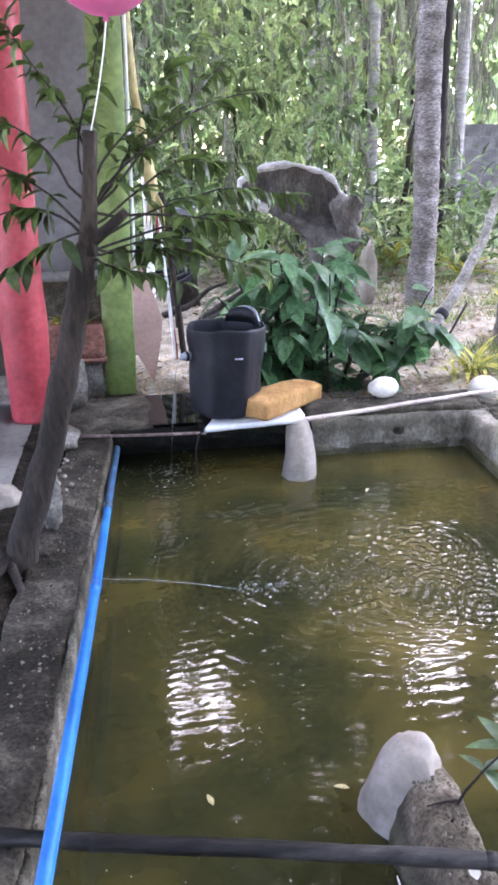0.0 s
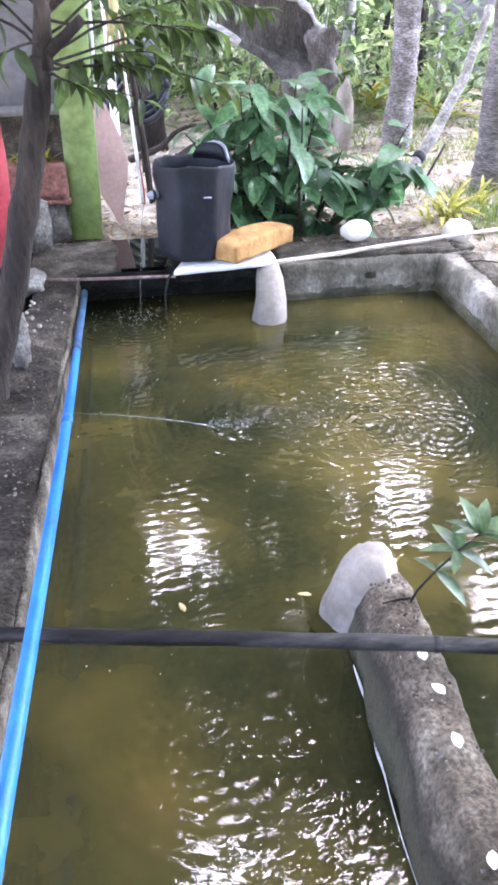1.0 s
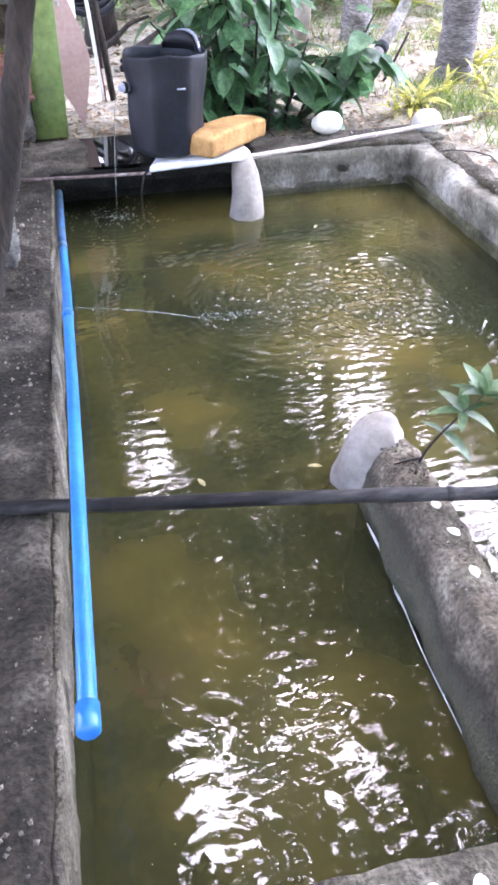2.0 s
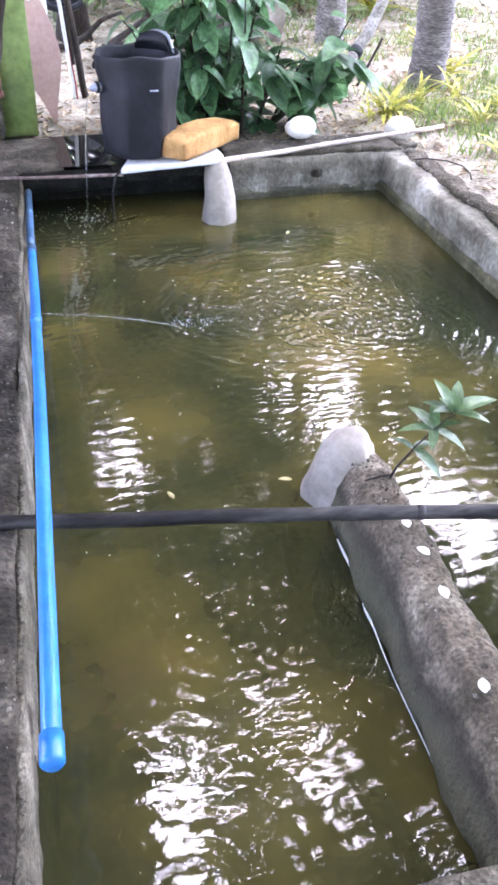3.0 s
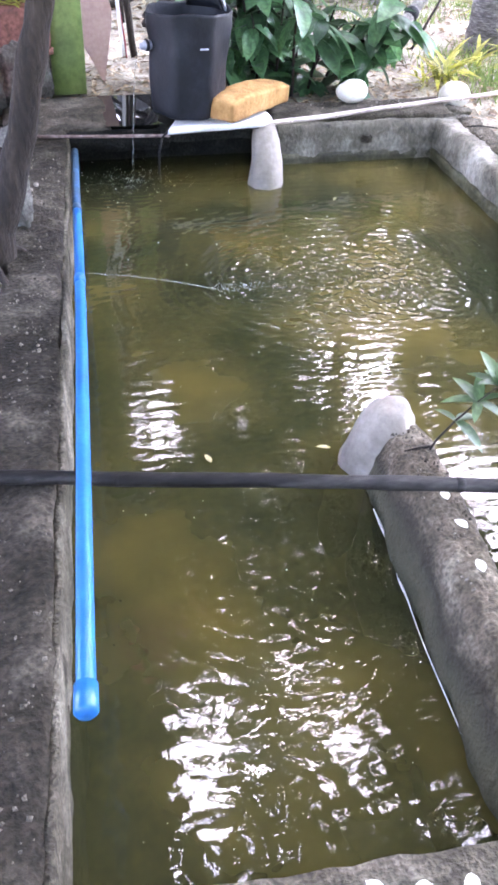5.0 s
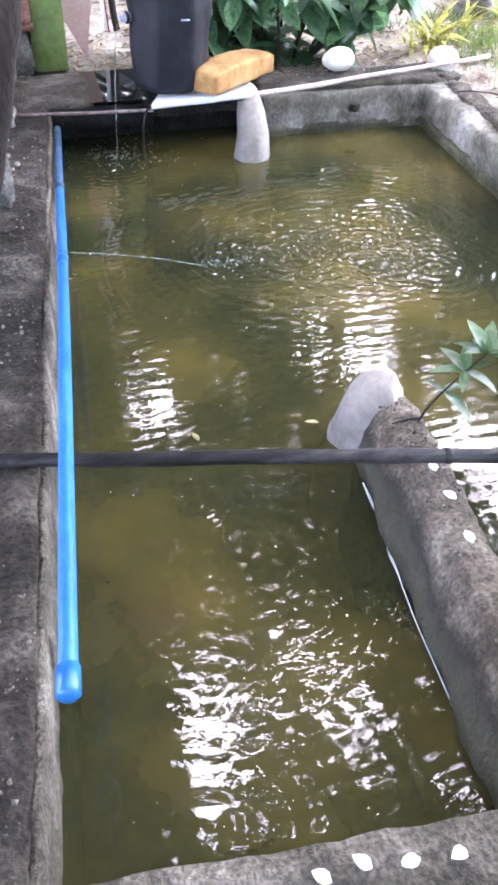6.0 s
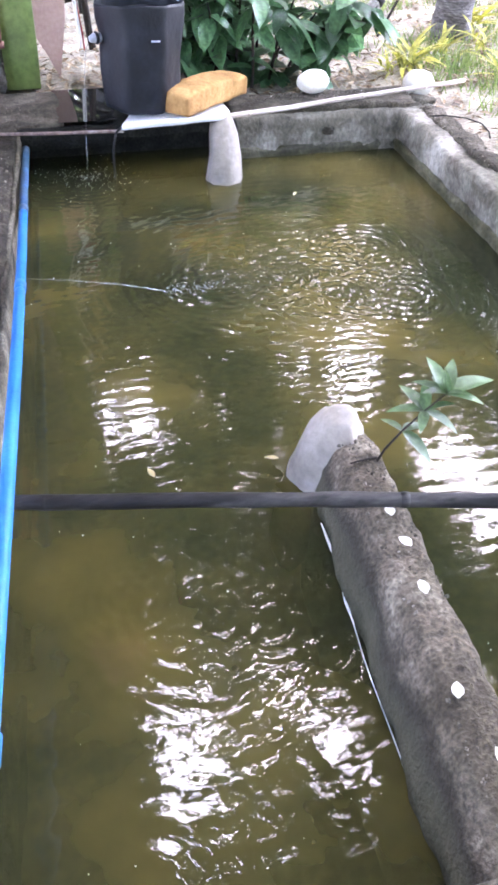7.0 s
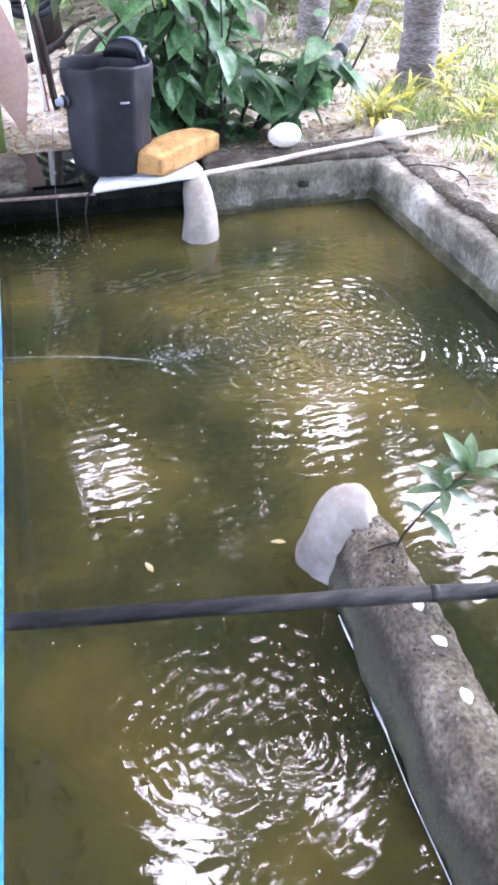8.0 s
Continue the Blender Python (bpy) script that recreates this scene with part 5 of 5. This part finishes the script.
# ---- woods, canopy and litter ----
def reflection_shaft(p):
    """Cuts an added slanting shaft, rising to the back, so the trough reflects sky."""
    u = p[:, 1] - 4.15
    wide = 0.35 + 0.026 * u
    return p[((p[:, 0] - 0.30 - 0.0995 * u) / wide) ** 2 + ((p[:, 2] - 0.2 - 0.296 * u) / wide) ** 2 > 1]


def woods():
    rng = np.random.default_rng(5)
    cl = np.stack([rng.uniform(-6, 14, 620), rng.uniform(10.5, 19, 620), rng.uniform(0.2, 7.5, 620) ** 1.0], 1)
    pts = (cl[:, None] + rng.normal(0, 1, (620, 84, 3)) * np.array([0.55, 0.55, 0.42])).reshape(-1, 3)
    pts = pts[(pts[:, 2] > 0.1) & ((pts[:, 0] < 4.3) | (pts[:, 1] > 13.6))]
    pts = reflection_shaft(pts)
    v, f = leaf_cloud(rng, pts, 0.24, 0.105, 0.5)
    tagged(raw("woods", v, f, M_FOREST), "dense green undergrowth and trees behind the garden", "woods", kind="stuff")
    pts = np.stack([rng.uniform(-30, 40, 20000), rng.uniform(22, 34, 20000), rng.uniform(0, 13, 20000)], 1)
    pts = reflection_shaft(pts)
    v, f = leaf_cloud(rng, pts, 1.1, 0.5, 0.5)
    tagged(raw("woods", v, f, M_FOREST), "dense far green woods", "woods", kind="stuff")
    # unseen leaves closing the garden's side and back, added to cut side light
    n = 5200
    pts = np.concatenate([np.stack([rng.uniform(9, 12, n), rng.uniform(-8, 14, n), rng.uniform(0.1, 6.5, n)], 1), np.stack([rng.uniform(-6, 12, n), rng.uniform(-9, -6.5, n), rng.uniform(0.1, 6.5, n)], 1)])
    v, f = leaf_cloud(rng, pts, 0.55, 0.25, 0.5)
    tagged(raw("woods", v, f, M_CANOPY), "unseen leaf mass round the garden, added to cut side light", "woods", kind="stuff")
    # low shrubs in the middle distance
    cl = np.stack([rng.uniform(-0.4, 4.4, 90), rng.uniform(7.8, 11.5, 90), rng.uniform(0.2, 1.1, 90)], 1)
    pts = (cl[:, None] + rng.normal(0, 1, (90, 40, 3)) * np.array([0.28, 0.28, 0.24])).reshape(-1, 3)
    pts = pts[pts[:, 2] > 0.17]
    v, f = leaf_cloud(rng, pts, 0.24, 0.075, 0.2)
    tagged(raw("undergrowth", v, f, M_FOREST), "low green undergrowth among the trunks", "undergrowth", kind="stuff")
    # overhanging leafy boughs at the side of the house
    cl = np.stack([rng.uniform(0.35, 2.2, 46), rng.uniform(7.5, 10.5, 46), rng.uniform(1.4, 3.2, 46)], 1)
    pts = (cl[:, None] + rng.normal(0, 1, (46, 60, 3)) * np.array([0.26, 0.26, 0.22])).reshape(-1, 3)
    pts = reflection_shaft(pts)
    v, f = leaf_cloud(rng, pts, 0.17, 0.065, 0.6)
    tagged(raw("boughs", v, f, M_FOREST), "overhanging leafy green boughs", "foliage", kind="stuff")
    # hanging palm fronds
    vs, fs = [], []
    for _ in range(110):
        x, y, z = rng.uniform(-1, 8), rng.uniform(9, 14), rng.uniform(2.6, 5.5)
        a = rng.uniform(0, 6.28)
        L = rng.uniform(1.4, 2.6)
        for i in range(34):
            u = i / 33
            c = np.array([x + math.cos(a) * L * 0.6 * u, y + math.sin(a) * L * 0.6 * u, z + 0.3 * u - L * 0.9 * u * u])
            for sg in (-1, 1):
                q = c + np.array([-math.sin(a) * sg * 0.10 + rng.normal(0, 0.03), math.cos(a) * sg * 0.10 + rng.normal(0, 0.03), -rng.uniform(0.35, 0.65)])
                k = len(vs)
                vs += [tuple(c + np.array([0.014, 0, 0])), tuple(c - np.array([0.014, 0, 0])), tuple(q)]
                fs.append((k, k + 1, k + 2))
    tagged(raw("hanging_fronds", vs, fs, M_FROND), "dry and green palm fronds hanging in the woods", "fronds", kind="stuff")


# openings placed for sky reflections on the pond; some only let light in
GAPS = [(0.50, 3.78, 0.42, 0.98), (1.50, 4.50, 0.33, 0.48), (1.98, 3.65, 0.36, 0.58), (0.60, 9.3, 0.55, 0.85), (4.3, 10.0, 0.88, 1.35), (5.15, 7.0, 0.75, 1.5), (6.6, 15.9, 1.0, 1.2), (3.3, 2.3, 0.7, 0.8), (9.0, 4.0, 2.2, 2.5), (-3.5, 8.5, 2.0, 2.0)]


def canopy():
    rng = np.random.default_rng(9)
    n = 27500
    p = np.stack([rng.uniform(-9, 8, n), rng.uniform(0.7, 12.4, n), rng.uniform(5.6, 6.5, n)], 1)
    keep = np.ones(n, bool)
    for x, y, rx, ry in GAPS:
        w = 0.18 * np.sin(p[:, 0] * 9) + 0.18 * np.sin(p[:, 1] * 7 + p[:, 0] * 5)
        keep &= ((p[:, 0] - x) / rx) ** 2 + ((p[:, 1] - y) / ry) ** 2 > (1 + w) ** 2
    # unseen extra leaves that hold back sky light and stray reflections
    thin = np.stack([rng.uniform(-9, 9, 10500), rng.uniform(-6, 0.7, 10500), rng.uniform(5.6, 6.5, 10500)], 1)
    q = np.stack([rng.uniform(5.7, 14, 9000), rng.uniform(12.2, 17, 9000), rng.uniform(5.6, 6.5, 9000)], 1)
    q2 = np.stack([rng.uniform(-5, 2.6, 6000), rng.uniform(12.2, 15.5, 6000), rng.uniform(5.6, 6.5, 6000)], 1)
    v, f = leaf_cloud(rng, np.concatenate([p[keep], thin, q, q2]), 0.46, 0.22, 0.3)
    tagged(raw("canopy", v, f, M_CANOPY), "leafy canopy out of view overhead, gaps and fills placed to shape light", "foliage", kind="stuff")


def litter():
    rng = np.random.default_rng(12)
    pr = random.Random(3)
    pts = []
    for _ in range(9000):
        x, y = pr.uniform(-0.4, 6), 4.15 + pr.random() ** 1.6 * 7
        pts.append((x, y, ground_z(x, y) + 0.012))
    for _ in range(1300):
        x, y = pr.uniform(2.05, 3.6), pr.uniform(0.5, 4.3)
        pts.append((x, y, ground_z(x, y) + 0.012))
    p = np.array(pts)
    az = rng.uniform(0, 6.28, len(p))
    L, W = rng.uniform(0.03, 0.10, len(p)), rng.uniform(0.012, 0.035, len(p))
    d = np.stack([np.cos(az), np.sin(az), rng.normal(0, 0.25, len(p))], 1)
    s = np.stack([-np.sin(az), np.cos(az), rng.normal(0, 0.3, len(p))], 1)
    a, b = p - d * L[:, None] / 2, p + d * L[:, None] / 2
    c, e = p + s * W[:, None] / 2 + [0, 0, 0.006], p - s * W[:, None] / 2 + [0, 0, 0.006]
    vs = np.stack([a, c, b, e], 1).reshape(-1, 3)
    i = np.arange(len(p))[:, None] * 4
    fs = np.concatenate([i + [[0, 1, 2]], i + [[0, 2, 3]]])
    tagged(raw("leaf_litter", vs.tolist(), fs.tolist(), M_DRY), "scattered dry brown fallen leaves", "leaf litter", kind="stuff")
    # crumbs of mortar, earth and bark on the walls
    vs, fs = [], []
    strips = [(-0.33, 0.4, 0.085, 3.4, 0.203, 650, 0.04), (0.645, 0.34, 0.05, 1.0, 0.179, 240, 0.062), (0.7, 0.10, 1.1, 0.12, 0.203, 240, 0.0), (1.86, 0.4, 0.05, 3.5, 0.215, 420, 0.033), (1.5, 3.97, 0.52, 0.10, 0.226, 420, 0.0), (-0.12, 3.93, 0.2, 0.3, 0.207, 90, 0.0)]
    for x0, y0, hw, ln, z, n, lean in strips:
        for _ in range(n):
            v = pr.random()
            y = y0 + ln * v
            x = x0 + lean * (y - y0) + pr.uniform(-hw, hw)
            r = 0.002 + 0.006 * pr.random() ** 3
            k = len(vs)
            a = pr.uniform(0, 6.28)
            for q in range(4):
                vs.append((x + r * math.cos(a + q * 1.57) * pr.uniform(0.6, 1.4), y + r * math.sin(a + q * 1.57) * pr.uniform(0.6, 1.4), z - 0.003))
            vs.append((x, y, z + r * pr.uniform(0.5, 1.0)))
            fs += [(k, k + 1, k + 4), (k + 1, k + 2, k + 4), (k + 2, k + 3, k + 4), (k + 3, k, k + 4)]
    tagged(raw("rubble", vs, fs, M_CRUMB), "crumbs of mortar and earth on the pond walls", "rubble", kind="stuff")
    # sparse grass on the bank
    vs, fs = [], []
    for _ in range(640):
        cx, cy = (pr.uniform(2.25, 4.2), pr.uniform(1.0, 5.2)) if pr.random() < 0.7 else (pr.uniform(1.9, 5), pr.uniform(4.3, 8))
        cz = ground_z(cx, cy)
        for _ in range(12):
            x, y = cx + pr.gauss(0, 0.05), cy + pr.gauss(0, 0.05)
            h, a, w = pr.uniform(0.05, 0.15), pr.uniform(0, 6.28), 0.004
            k = len(vs)
            vs += [(x - w, y, cz - 0.01), (x + w, y, cz - 0.01), (x + math.cos(a) * h * 0.6, y + math.sin(a) * h * 0.6, cz + h)]
            fs.append((k, k + 1, k + 2))
    tagged(raw("grass", vs, fs, M_GRASS), "sparse grass on the pond bank", "grass", kind="stuff")


woods()
canopy()
litter()
